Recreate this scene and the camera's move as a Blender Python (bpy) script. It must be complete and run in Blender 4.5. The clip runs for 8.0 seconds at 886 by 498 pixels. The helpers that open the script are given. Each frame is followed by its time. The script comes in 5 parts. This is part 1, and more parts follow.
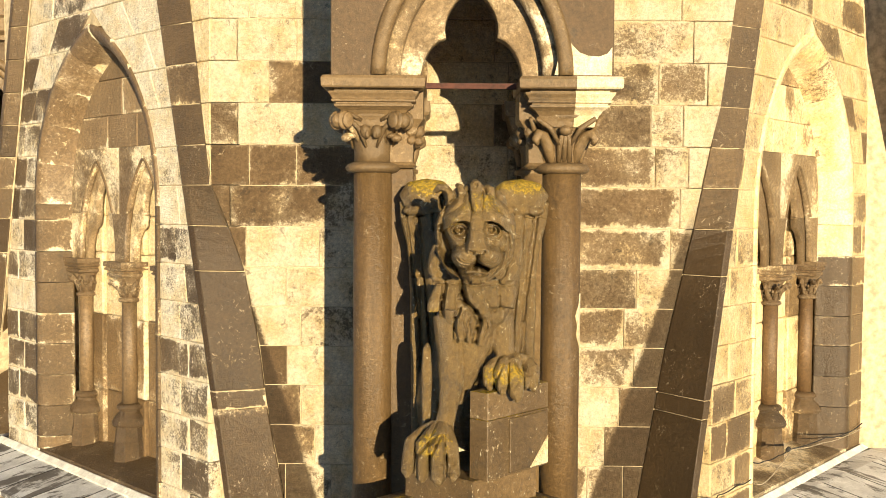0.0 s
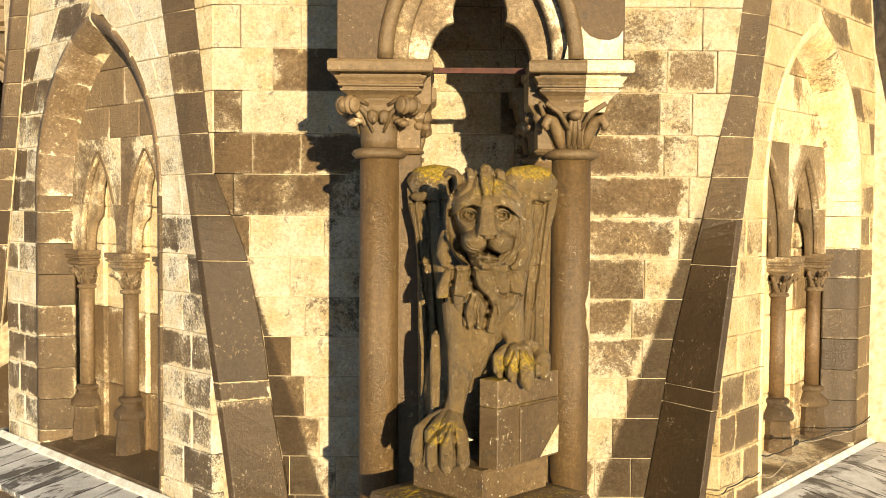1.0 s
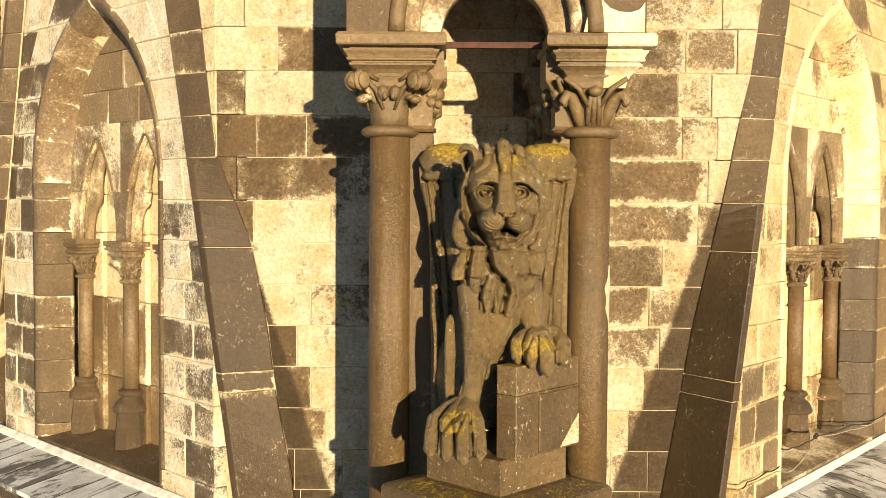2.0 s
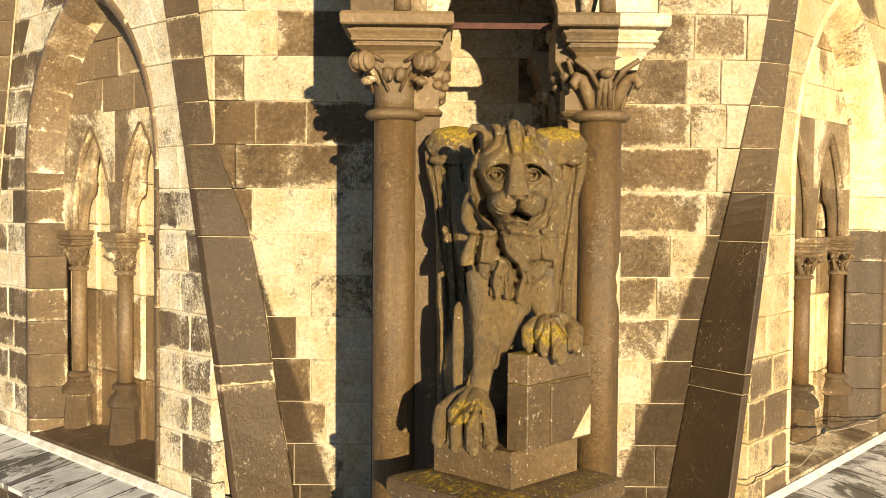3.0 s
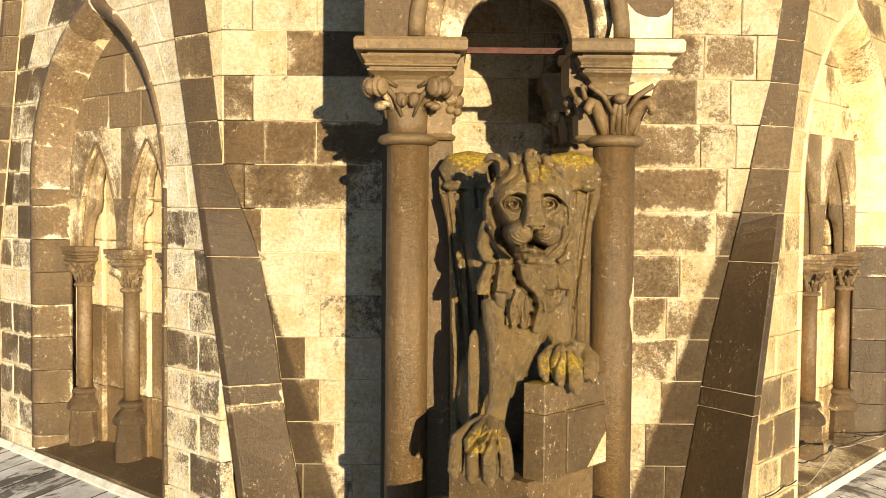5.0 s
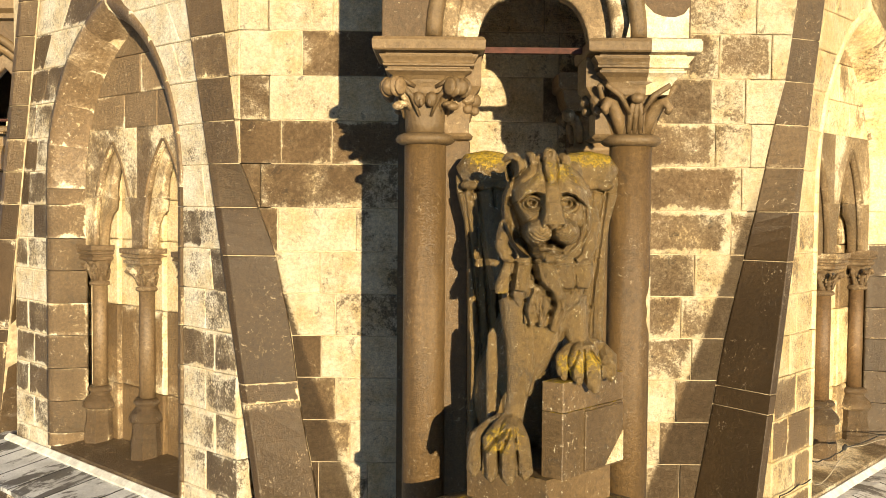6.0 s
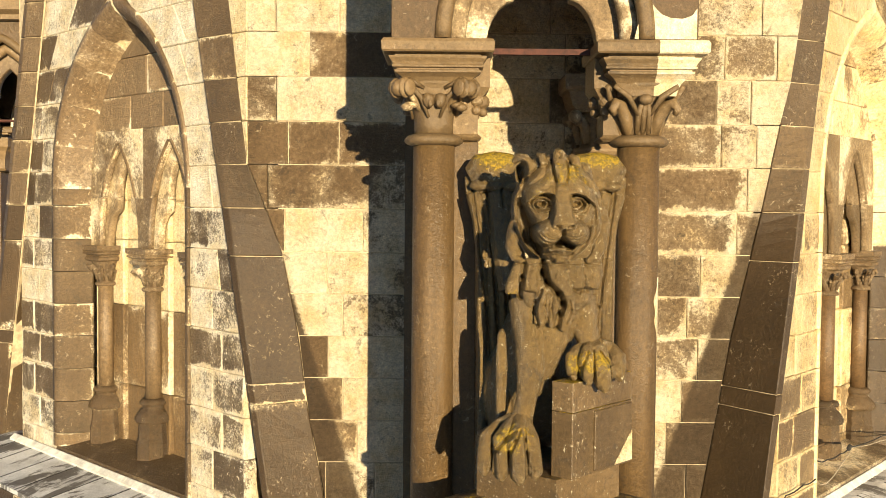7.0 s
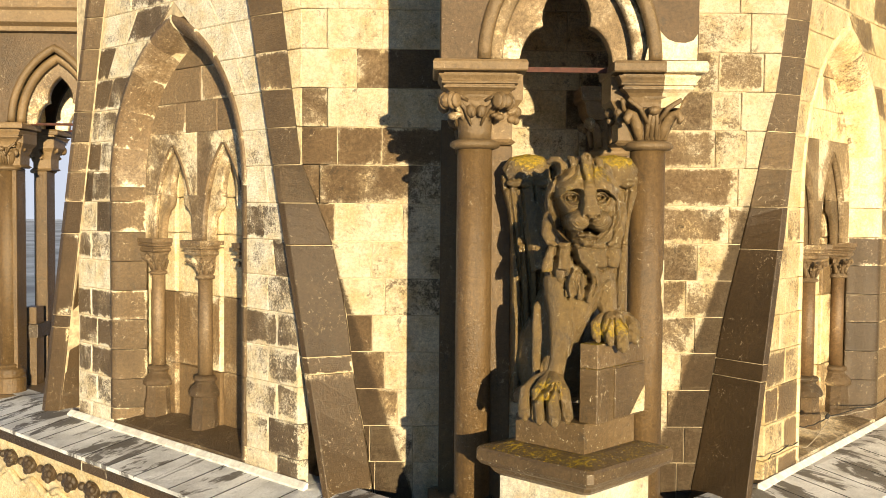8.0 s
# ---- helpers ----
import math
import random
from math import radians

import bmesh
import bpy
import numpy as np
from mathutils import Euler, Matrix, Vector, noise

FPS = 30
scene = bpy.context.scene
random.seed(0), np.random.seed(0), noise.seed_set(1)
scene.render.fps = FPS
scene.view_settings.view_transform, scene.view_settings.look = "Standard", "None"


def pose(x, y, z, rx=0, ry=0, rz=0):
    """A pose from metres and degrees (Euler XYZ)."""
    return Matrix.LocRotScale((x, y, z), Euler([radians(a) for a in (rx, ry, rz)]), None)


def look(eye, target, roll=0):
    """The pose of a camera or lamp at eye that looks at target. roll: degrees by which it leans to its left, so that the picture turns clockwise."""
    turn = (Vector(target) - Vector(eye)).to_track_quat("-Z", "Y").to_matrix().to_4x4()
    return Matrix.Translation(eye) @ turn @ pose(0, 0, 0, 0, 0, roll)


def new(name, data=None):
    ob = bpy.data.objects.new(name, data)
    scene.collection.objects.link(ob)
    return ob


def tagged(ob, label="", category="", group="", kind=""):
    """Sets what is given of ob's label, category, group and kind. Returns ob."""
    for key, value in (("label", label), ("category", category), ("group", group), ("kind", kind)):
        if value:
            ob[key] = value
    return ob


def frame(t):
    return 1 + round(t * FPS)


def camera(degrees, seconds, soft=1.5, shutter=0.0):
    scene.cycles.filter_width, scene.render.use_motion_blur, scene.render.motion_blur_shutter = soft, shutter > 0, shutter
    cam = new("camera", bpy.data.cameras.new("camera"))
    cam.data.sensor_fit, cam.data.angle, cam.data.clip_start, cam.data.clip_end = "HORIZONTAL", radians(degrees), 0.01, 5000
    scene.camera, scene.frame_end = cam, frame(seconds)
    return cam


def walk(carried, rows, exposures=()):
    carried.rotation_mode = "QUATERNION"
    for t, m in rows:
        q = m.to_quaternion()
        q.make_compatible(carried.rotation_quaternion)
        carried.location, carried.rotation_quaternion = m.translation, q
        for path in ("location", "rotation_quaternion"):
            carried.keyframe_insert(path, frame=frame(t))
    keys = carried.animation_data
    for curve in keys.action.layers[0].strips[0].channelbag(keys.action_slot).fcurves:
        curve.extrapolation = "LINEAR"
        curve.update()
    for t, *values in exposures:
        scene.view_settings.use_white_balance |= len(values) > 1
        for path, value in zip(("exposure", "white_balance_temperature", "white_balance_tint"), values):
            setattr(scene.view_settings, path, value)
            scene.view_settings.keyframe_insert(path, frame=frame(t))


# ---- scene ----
cam = camera(47.0, 8.0, soft=0.9)
EXPOSURE, WHITE = 0.46, 6500
PATH = [
    (0, (0.106, -0.059, 2.122), (0.101, 1.939, 2.035), 0.4),
    (0.5, (0.079, -0.039, 2.095), (0.075, 1.959, 2.007), 0.4),
    (1, (0.055, 0.027, 2.046), (0.052, 2.025, 1.958), 0.4),
    (1.5, (0.02, 0.133, 2.002), (0.017, 2.131, 1.912), 0.4),
    (2, (-0.019, 0.27, 1.939), (-0.022, 2.268, 1.85), 0.4),
    (3.5, (-0.115, 0.453, 1.847), (-0.097, 2.451, 1.759), 0.5),
    (4, (-0.119, 0.46, 1.933), (-0.101, 2.458, 1.847), 0.5),
    (4.2, (-0.132, 0.46, 1.977), (-0.111, 2.458, 1.895), 0.5),
    (5.5, (-0.218, 0.433, 1.979), (-0.2, 2.431, 1.894), 0.5),
    (6, (-0.241, 0.42, 1.98), (-0.236, 2.419, 1.894), 0.5),
    (6.5, (-0.259, 0.41, 1.981), (-0.254, 2.408, 1.894), 0.5),
    (7, (-0.291, 0.399, 1.981), (-0.285, 2.398, 1.896), 0.5),
    (7.5, (-0.376, 0.096, 1.967), (-0.368, 2.094, 1.883), 0.4),
    (8, (-0.638, -0.607, 1.942), (-0.605, 1.39, 1.857), 0.5),
]
walk(cam, [(t, look(eye, target, roll)) for t, eye, target, roll in PATH], exposures=[(0.0, EXPOSURE, WHITE, 10)])

# ---- sun and sky: a low evening sun, 13 degrees to the right of the view and 7 degrees up ----
SUN_SIDE, SUN_UP = 13.4, 7.0
TO_SUN = Vector((math.sin(radians(SUN_SIDE)) * math.cos(radians(SUN_UP)), -math.cos(radians(SUN_SIDE)) * math.cos(radians(SUN_UP)), math.sin(radians(SUN_UP))))
world = bpy.data.worlds.new("world")
scene.world = world
world.use_nodes = True
sky = world.node_tree.nodes.new("ShaderNodeTexSky")
sky.sky_type, sky.sun_disc = "NISHITA", False
sky.air_density, sky.dust_density, sky.ozone_density = 1.0, 0.2, 4.0
sky.sun_elevation, sky.sun_rotation = radians(SUN_UP), radians(180 - SUN_SIDE)
world.node_tree.nodes["Background"].inputs["Strength"].default_value = 0.125
world.node_tree.links.new(sky.outputs["Color"], world.node_tree.nodes["Background"].inputs["Color"])
sun = new("sun", bpy.data.lights.new("sun", "SUN"))
sun.data.energy, sun.data.angle, sun.data.color = 8.0, radians(0.5), (1.0, 0.825, 0.53)
sun.matrix_world = look(TO_SUN * 60, (0, 0, 0))


# ---- materials ----
def shader(name):
    m = bpy.data.materials.new(name)
    m.use_nodes = True
    t = m.node_tree
    return m, t, t.nodes["Principled BSDF"]


def node(t, kind, values=(), **props):
    n = t.nodes.new(kind)
    for key, value in props.items():
        setattr(n, key, value)
    for key, value in values:
        if hasattr(value, "is_linked"):
            t.links.new(value, n.inputs[key])
        else:
            n.inputs[key].default_value = value
    return n


def math_node(t, op, a, b=0.0, c=0.0, clamp=False):
    return node(t, "ShaderNodeMath", ((0, a), (1, b), (2, c)), operation=op, use_clamp=clamp).outputs[0]


def ramp(t, fac, low, high, smooth=True):
    """0 below low, 1 above high."""
    return node(t, "ShaderNodeMapRange", (("Value", fac), ("From Min", low), ("From Max", high)), interpolation_type="SMOOTHSTEP" if smooth else "LINEAR").outputs["Result"]


def noise_at(t, co, scale, detail=5.0, rough=0.6, distortion=0.0):
    return node(t, "ShaderNodeTexNoise", (("Vector", co), ("Scale", scale), ("Detail", detail), ("Roughness", rough), ("Distortion", distortion))).outputs["Fac"]


def mix(t, fac, a, b, blend="MIX"):
    n = node(t, "ShaderNodeMix", (("Factor", fac),), data_type="RGBA", blend_type=blend)
    for socket, v in ((n.inputs[6], a), (n.inputs[7], b)):
        if hasattr(v, "is_linked"):
            t.links.new(v, socket)
        else:
            socket.default_value = (*v, 1) if len(v) == 3 else v
    return n.outputs[2]


BROWN, CREAM, SOOT = (0.155, 0.105, 0.057), (0.725, 0.625, 0.450), (0.035, 0.030, 0.024)


def grey(t, v):
    return node(t, "ShaderNodeCombineColor", (("Red", v), ("Green", v), ("Blue", v))).outputs[0]


def sandstone(name, brown=BROWN, cream=CREAM, worn=0.5, spread=0.35, soot=0.3, lichen=0.0, relief=1.0, dark_zone=None, patch=2.6, toned=False, flakes=0.6, tooled=0.0, rough=0.62, grit=1.0, streaked=False, rim=0.0, hairy=False, gloss=0.4, spray=0.30):
    """Weathered sandstone: a brown crust that has flaked to cream in ragged patches and specks, stone by stone, with soot and lichen.
    dark_zone: a function of the tree and the place that gives a mask of the crust left whole and dark."""
    m, t, out = shader(name)
    geo = node(t, "ShaderNodeNewGeometry")
    info = node(t, "ShaderNodeObjectInfo")
    rnd = info.outputs["Random"]
    place = geo.outputs["Position"]
    shift = node(t, "ShaderNodeCombineXYZ", (("X", math_node(t, "MULTIPLY", rnd, 31.0)), ("Y", math_node(t, "MULTIPLY", rnd, 17.0)), ("Z", math_node(t, "MULTIPLY", rnd, 7.0)))).outputs[0]
    own = node(t, "ShaderNodeVectorMath", ((0, place), (1, shift)), operation="ADD").outputs[0]
    wide = noise_at(t, own, patch, 12, 0.68, 0.35)
    soft = noise_at(t, own, 1.7, 3, 0.5)
    fine = noise_at(t, own, 38.0, 6, 0.72)
    speck = noise_at(t, own, 130.0, 4, 0.75)
    if toned:
        own_tone = node(t, "ShaderNodeSeparateColor", (("Color", info.outputs["Color"]),)).outputs[0]
        level = math_node(t, "MULTIPLY_ADD", own_tone, 0.54, -0.29)
        blotch = node(t, "ShaderNodeSeparateColor", (("Color", info.outputs["Color"]),)).outputs[1]
        wide = math_node(t, "MULTIPLY_ADD", math_node(t, "SUBTRACT", wide, 0.5), blotch, 0.5)
    else:
        level = math_node(t, "ADD", math_node(t, "MULTIPLY", math_node(t, "SUBTRACT", rnd, 0.5), 2 * spread), worn - 0.5)
    sums = math_node(t, "ADD", math_node(t, "ADD", math_node(t, "MULTIPLY_ADD", wide, 0.85 if toned else 1.0, 0.075 if toned else 0.0), level), math_node(t, "ADD", math_node(t, "MULTIPLY", math_node(t, "SUBTRACT", fine, 0.5), 0.22), math_node(t, "MULTIPLY", math_node(t, "SUBTRACT", noise_at(t, own, 80.0, 3, 0.6), 0.5), spray)))
    if rim:
        # stones are bleached along their edges, most of all along the lower ones
        box = node(t, "ShaderNodeSeparateXYZ", (("Vector", node(t, "ShaderNodeTexCoord").outputs["Generated"]),))
        u, v = box.outputs["X"], box.outputs["Z"]
        across = math_node(t, "MULTIPLY", math_node(t, "MINIMUM", u, math_node(t, "SUBTRACT", 1.0, u)), 0.60)
        along = math_node(t, "MINIMUM", math_node(t, "MULTIPLY", v, 0.26), math_node(t, "MULTIPLY", math_node(t, "SUBTRACT", 1.0, v), 0.40))
        ragged = math_node(t, "MULTIPLY_ADD", math_node(t, "SUBTRACT", noise_at(t, own, 7.0, 8, 0.7), 0.5), 0.16, math_node(t, "MINIMUM", across, along))
        sums = math_node(t, "ADD", sums, math_node(t, "MULTIPLY", ramp(t, ragged, 0.042, -0.005), math_node(t, "MULTIPLY_ADD", rnd, 1.4 * rim, 0.2 * rim)))
    bare_or_lit = math_node(t, "ADD", math_node(t, "MULTIPLY", ramp(t, sums, 0.37, 0.67), 0.55), math_node(t, "MULTIPLY", ramp(t, sums, 0.48, 0.55), 0.45))
    # specks and scrapes where the crust has lifted
    lifted = math_node(t, "MULTIPLY", ramp(t, noise_at(t, own, 30.0, 7, 0.7, 0.8), 0.585, 0.635), ramp(t, noise_at(t, own, 3.3, 3), 0.44, 0.62))
    bare_or_lit = math_node(t, "MAXIMUM", bare_or_lit, math_node(t, "MULTIPLY", lifted, flakes))
    tone = math_node(t, "MULTIPLY", math_node(t, "MULTIPLY_ADD", soft, 0.9, 0.55), math_node(t, "MULTIPLY_ADD", wide, 0.9, 0.55))
    tone = math_node(t, "MULTIPLY", tone, math_node(t, "MULTIPLY_ADD", rnd, 0.4, 0.8))
    if streaked:
        # run-off marks down the shaft
        runs = node(t, "ShaderNodeVectorMath", ((0, own), (1, (14.0, 14.0, 0.9))), operation="MULTIPLY").outputs[0]
        tone = math_node(t, "MULTIPLY", tone, math_node(t, "MULTIPLY_ADD", noise_at(t, runs, 1.0, 6, 0.7, 0.4), 1.1, 0.45))
    crust = mix(t, 1.0, brown, grey(t, tone), "MULTIPLY")
    if dark_zone:
        keep = dark_zone(t, place, fine)
        bare_or_lit = math_node(t, "MULTIPLY", bare_or_lit, math_node(t, "MULTIPLY_ADD", keep, -0.94, 1.0))
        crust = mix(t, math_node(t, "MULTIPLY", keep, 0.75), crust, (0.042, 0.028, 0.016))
    pale = mix(t, ramp(t, noise_at(t, own, 5.0, 6, 0.65), 0.36, 0.68), cream, tuple(c * k for c, k in zip(cream, (0.84, 0.74, 0.56))))
    colour = mix(t, bare_or_lit, crust, pale)
    black = math_node(t, "MULTIPLY", ramp(t, noise_at(t, own, 8.0, 10, 0.78, 0.5), 0.57, 0.64), soot)
    colour = mix(t, black, colour, SOOT)
    grain = math_node(t, "MULTIPLY", math_node(t, "MULTIPLY_ADD", speck, 1.5 * grit, 1 - 0.75 * grit), math_node(t, "MULTIPLY_ADD", fine, 1.9 * grit, 1 - 0.95 * grit))
    colour = mix(t, 1.0, colour, grey(t, grain), "MULTIPLY")
    if lichen:
        up = node(t, "ShaderNodeSeparateXYZ", (("Vector", geo.outputs["Normal"]),)).outputs["Z"]
        patches = math_node(t, "ADD", math_node(t, "MULTIPLY", noise_at(t, place, 5.0, 3), 0.35), math_node(t, "MULTIPLY", noise_at(t, place, 42.0, 8, 0.75), 0.75))
        grown = ramp(t, math_node(t, "ADD", patches, math_node(t, "MULTIPLY", node(t, "ShaderNodeAttribute", (), attribute_name="growth").outputs["Fac"] if hairy else up, 0.26)), 0.82 - 0.12 * lichen, 0.87 - 0.12 * lichen)
        colour = mix(t, math_node(t, "MULTIPLY", grown, 0.8), colour, mix(t, ramp(t, noise_at(t, place, 70.0, 4), 0.35, 0.65), (0.15, 0.105, 0.010), (0.52, 0.34, 0.012)))
        spots = ramp(t, math_node(t, "ADD", noise_at(t, place, 46.0, 3, 0.6), math_node(t, "MULTIPLY", noise_at(t, place, 4.0, 3), 0.25)), 0.79, 0.815)
        colour = mix(t, math_node(t, "MULTIPLY", spots, 0.8), colour, (0.50, 0.45, 0.32))
    t.links.new(colour, out.inputs["Base Color"])
    out.inputs["Roughness"].default_value = rough
    out.inputs["Specular IOR Level"].default_value = gloss
    height = math_node(t, "ADD", math_node(t, "MULTIPLY", fine, 0.7), math_node(t, "MULTIPLY", speck, 0.22))
    height = math_node(t, "ADD", height, math_node(t, "MULTIPLY", wide, 0.5))
    height = math_node(t, "SUBTRACT", height, math_node(t, "MULTIPLY", bare_or_lit, 0.12))
    if tooled:
        lines = node(t, "ShaderNodeVectorMath", ((0, own), (1, (60.0, 60.0, 230.0))), operation="MULTIPLY").outputs[0]
        height = math_node(t, "ADD", height, math_node(t, "MULTIPLY", noise_at(t, lines, 1.0, 3, 0.6), tooled))
    if hairy:
        hair = node(t, "ShaderNodeVectorMath", ((0, place), (1, (150.0, 110.0, 34.0))), operation="MULTIPLY").outputs[0]
        height = math_node(t, "ADD", height, math_node(t, "MULTIPLY", noise_at(t, hair, 1.0, 4, 0.6, 1.2), 0.30))
    bump = node(t, "ShaderNodeBump", (("Height", height), ("Strength", min(1.0, relief)), ("Distance", 0.03 * max(1.0, relief))))
    t.links.new(bump.outputs["Normal"], out.inputs["Normal"])
    return m


def rib_dark_zone(t, place, fine):
    """A darker wedge of unflaked crust beside each of the two slanting ribs."""
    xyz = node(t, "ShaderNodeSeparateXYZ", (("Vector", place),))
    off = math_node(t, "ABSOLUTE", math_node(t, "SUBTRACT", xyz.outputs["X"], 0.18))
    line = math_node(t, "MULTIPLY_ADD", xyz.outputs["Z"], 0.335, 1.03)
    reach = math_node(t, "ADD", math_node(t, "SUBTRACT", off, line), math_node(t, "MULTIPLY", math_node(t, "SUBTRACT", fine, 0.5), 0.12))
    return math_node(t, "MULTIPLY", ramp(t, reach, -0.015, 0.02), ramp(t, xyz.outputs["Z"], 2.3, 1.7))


def plain(name, colour, rough=0.7, metal=0.0, scale=12.0, vary=0.35, relief=0.4):
    m, t, out = shader(name)
    geo = node(t, "ShaderNodeNewGeometry")
    n = noise_at(t, geo.outputs["Position"], scale, 6, 0.65)
    dark = tuple(c * (1 - vary) for c in colour)
    lit = tuple(min(1, c * (1 + vary)) for c in colour)
    t.links.new(mix(t, ramp(t, n, 0.3, 0.7), dark, lit), out.inputs["Base Color"])
    out.inputs["Roughness"].default_value, out.inputs["Metallic"].default_value = rough, metal
    bump = node(t, "ShaderNodeBump", (("Height", noise_at(t, geo.outputs["Position"], scale * 6, 4)), ("Strength", relief), ("Distance", 0.01)))
    t.links.new(bump.outputs["Normal"], out.inputs["Normal"])
    return m


WALL = sandstone("ashlar", brown=(0.162, 0.104, 0.053), worn=0.60, spread=0.34, soot=0.55, dark_zone=rib_dark_zone, toned=True, tooled=0.7, rim=0.14, rough=0.5, grit=0.75, spray=0.2)
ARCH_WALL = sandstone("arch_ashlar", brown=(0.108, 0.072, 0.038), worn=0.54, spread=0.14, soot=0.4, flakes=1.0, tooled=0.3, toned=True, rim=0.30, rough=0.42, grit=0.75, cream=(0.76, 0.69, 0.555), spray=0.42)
# arch ashlar for the sunward side, with the sunlight's yellow put into its colour
ARCH_WALL_SUNNY = sandstone("sunlit_ashlar", brown=(0.135, 0.084, 0.038), cream=(0.67, 0.535, 0.315), worn=0.54, spread=0.14, soot=0.3, flakes=0.7, tooled=0.3, toned=True, rim=0.25, rough=0.42, grit=0.7, spray=0.25)
PALE = sandstone("pale_stone", worn=0.85, spread=0.08, soot=0.2, cream=(0.70, 0.58, 0.37))
MOULDING_PALE = sandstone("pale_moulding_stone", brown=(0.17, 0.108, 0.050), worn=0.66, spread=0.06, soot=0.2, flakes=0.4, rough=0.5, patch=1.6, relief=0.45, cream=(0.69, 0.555, 0.335))
CANOPY_PALE = sandstone("pale_canopy_stone", brown=(0.20, 0.135, 0.070), worn=0.50, spread=0.10, soot=0.25, flakes=0.4, rough=0.5, relief=0.6, spray=0.15)
ARCH_BROWN = sandstone("tympanum_stone", brown=(0.215, 0.145, 0.078), worn=0.3, spread=0.10, soot=0.35, rim=0.16, rough=0.42, flakes=0.5, spray=0.14)
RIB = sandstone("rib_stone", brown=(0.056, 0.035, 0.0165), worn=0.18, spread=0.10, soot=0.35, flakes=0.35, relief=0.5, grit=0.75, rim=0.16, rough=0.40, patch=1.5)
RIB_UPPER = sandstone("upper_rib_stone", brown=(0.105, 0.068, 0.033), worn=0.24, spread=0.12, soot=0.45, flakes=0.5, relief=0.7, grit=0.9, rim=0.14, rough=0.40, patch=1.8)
MOULDING = sandstone("moulding_stone", brown=(0.150, 0.098, 0.050), worn=0.36, spread=0.05, soot=0.3, flakes=0.55, rim=0.26, rough=0.38, patch=1.2, relief=0.45, spray=0.2)
TRACERY_INNER = sandstone("inner_tracery_stone", brown=(0.30, 0.205, 0.105), worn=0.56, spread=0.08, soot=0.15, flakes=0.3, rough=0.5, patch=1.8, spray=0.08)
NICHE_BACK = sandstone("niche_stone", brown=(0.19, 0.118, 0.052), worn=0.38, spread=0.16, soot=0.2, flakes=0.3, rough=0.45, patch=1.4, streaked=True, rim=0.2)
SHAFT_LEFT = sandstone("slender_shaft_stone", brown=(0.130, 0.086, 0.045), worn=0.26, spread=0.06, soot=0.15, flakes=0.25, relief=0.4, rough=0.40, patch=1.2, streaked=True, spray=0.1)
SHAFT_RIGHT = sandstone("ochre_shaft_stone", brown=(0.105, 0.062, 0.028), worn=0.20, spread=0.04, soot=0.15, flakes=0.2, relief=0.4, rough=0.45, patch=1.4, streaked=True, spray=0.1)
TRACERY_RIGHT = sandstone("right_tracery_stone", brown=(0.165, 0.108, 0.052), worn=0.38, spread=0.10, soot=0.2, flakes=0.4, rough=0.45, patch=1.7, spray=0.08)
# pale stone that stands in for patches of direct sun
SUNLIT_PATCH = sandstone("sunlit_patch_stone", brown=(0.30, 0.22, 0.12), worn=0.72, spread=0.05, soot=0.1, flakes=0.3, relief=0.5, cream=(0.60, 0.52, 0.37))
# streaked stone of the sunward arch, its cream also yellowed to look sunlit
SUNNY_STREAK = sandstone("streaked_sunlit_stone", brown=(0.20, 0.125, 0.055), cream=(0.70, 0.575, 0.36), worn=0.58, spread=0.16, soot=0.15, flakes=0.3, relief=0.6, rough=0.5, patch=1.6, streaked=True, spray=0.12)
CARVED = sandstone("carved_leaf_stone", brown=(0.150, 0.098, 0.050), worn=0.36, spread=0.08, soot=0.45, flakes=0.5, rough=0.45)
BASE_STONE = sandstone("base_stone", brown=(0.085, 0.054, 0.026), worn=0.24, spread=0.08, soot=0.45, flakes=0.45, rough=0.38, rim=0.10)
COLUMN = sandstone("column_stone", brown=(0.090, 0.054, 0.0215), worn=0.14, spread=0.04, soot=0.45, flakes=0.22, relief=0.45, rough=0.44, grit=0.8, patch=1.3, streaked=True, spray=0.1)
LION = sandstone("lion_stone", brown=(0.118, 0.076, 0.0275), worn=0.2, spread=0.04, soot=0.6, lichen=0.8, flakes=0.45, relief=0.85, gloss=0.6, rough=0.3, grit=1.0, hairy=True, spray=0.2)
SILL_STONE = sandstone("sill_stone", brown=(0.10, 0.064, 0.03), worn=0.40, spread=0.10, soot=0.4, flakes=0.7, rough=0.42, patch=1.5, rim=0.15, spray=0.2)
POST_STONE = sandstone("post_stone", brown=(0.098, 0.063, 0.029), worn=0.20, spread=0.1, soot=0.5, flakes=0.35, lichen=0.35, relief=0.45, rough=0.38, grit=0.9, rim=0.08, spray=0.2)
PLINTH = sandstone("plinth_stone", brown=(0.098, 0.063, 0.029), worn=0.16, spread=0.1, soot=0.45, flakes=0.25, lichen=-0.12, relief=0.32, rough=0.38, grit=0.85, rim=0.06, spray=0.15)
MOULDING_BROWN = sandstone("canopy_stone", brown=(0.148, 0.096, 0.045), worn=0.25, spread=0.10, soot=0.45, flakes=0.25, relief=0.45, rough=0.44, grit=0.75)
SPANDREL = sandstone("spandrel_stone", brown=(0.072, 0.044, 0.020), worn=0.24, spread=0.05, soot=0.4, flakes=0.3, relief=0.5, rough=0.48, grit=0.8, patch=1.5)
MORTAR = plain("mortar", (0.44, 0.35, 0.22), 0.9)


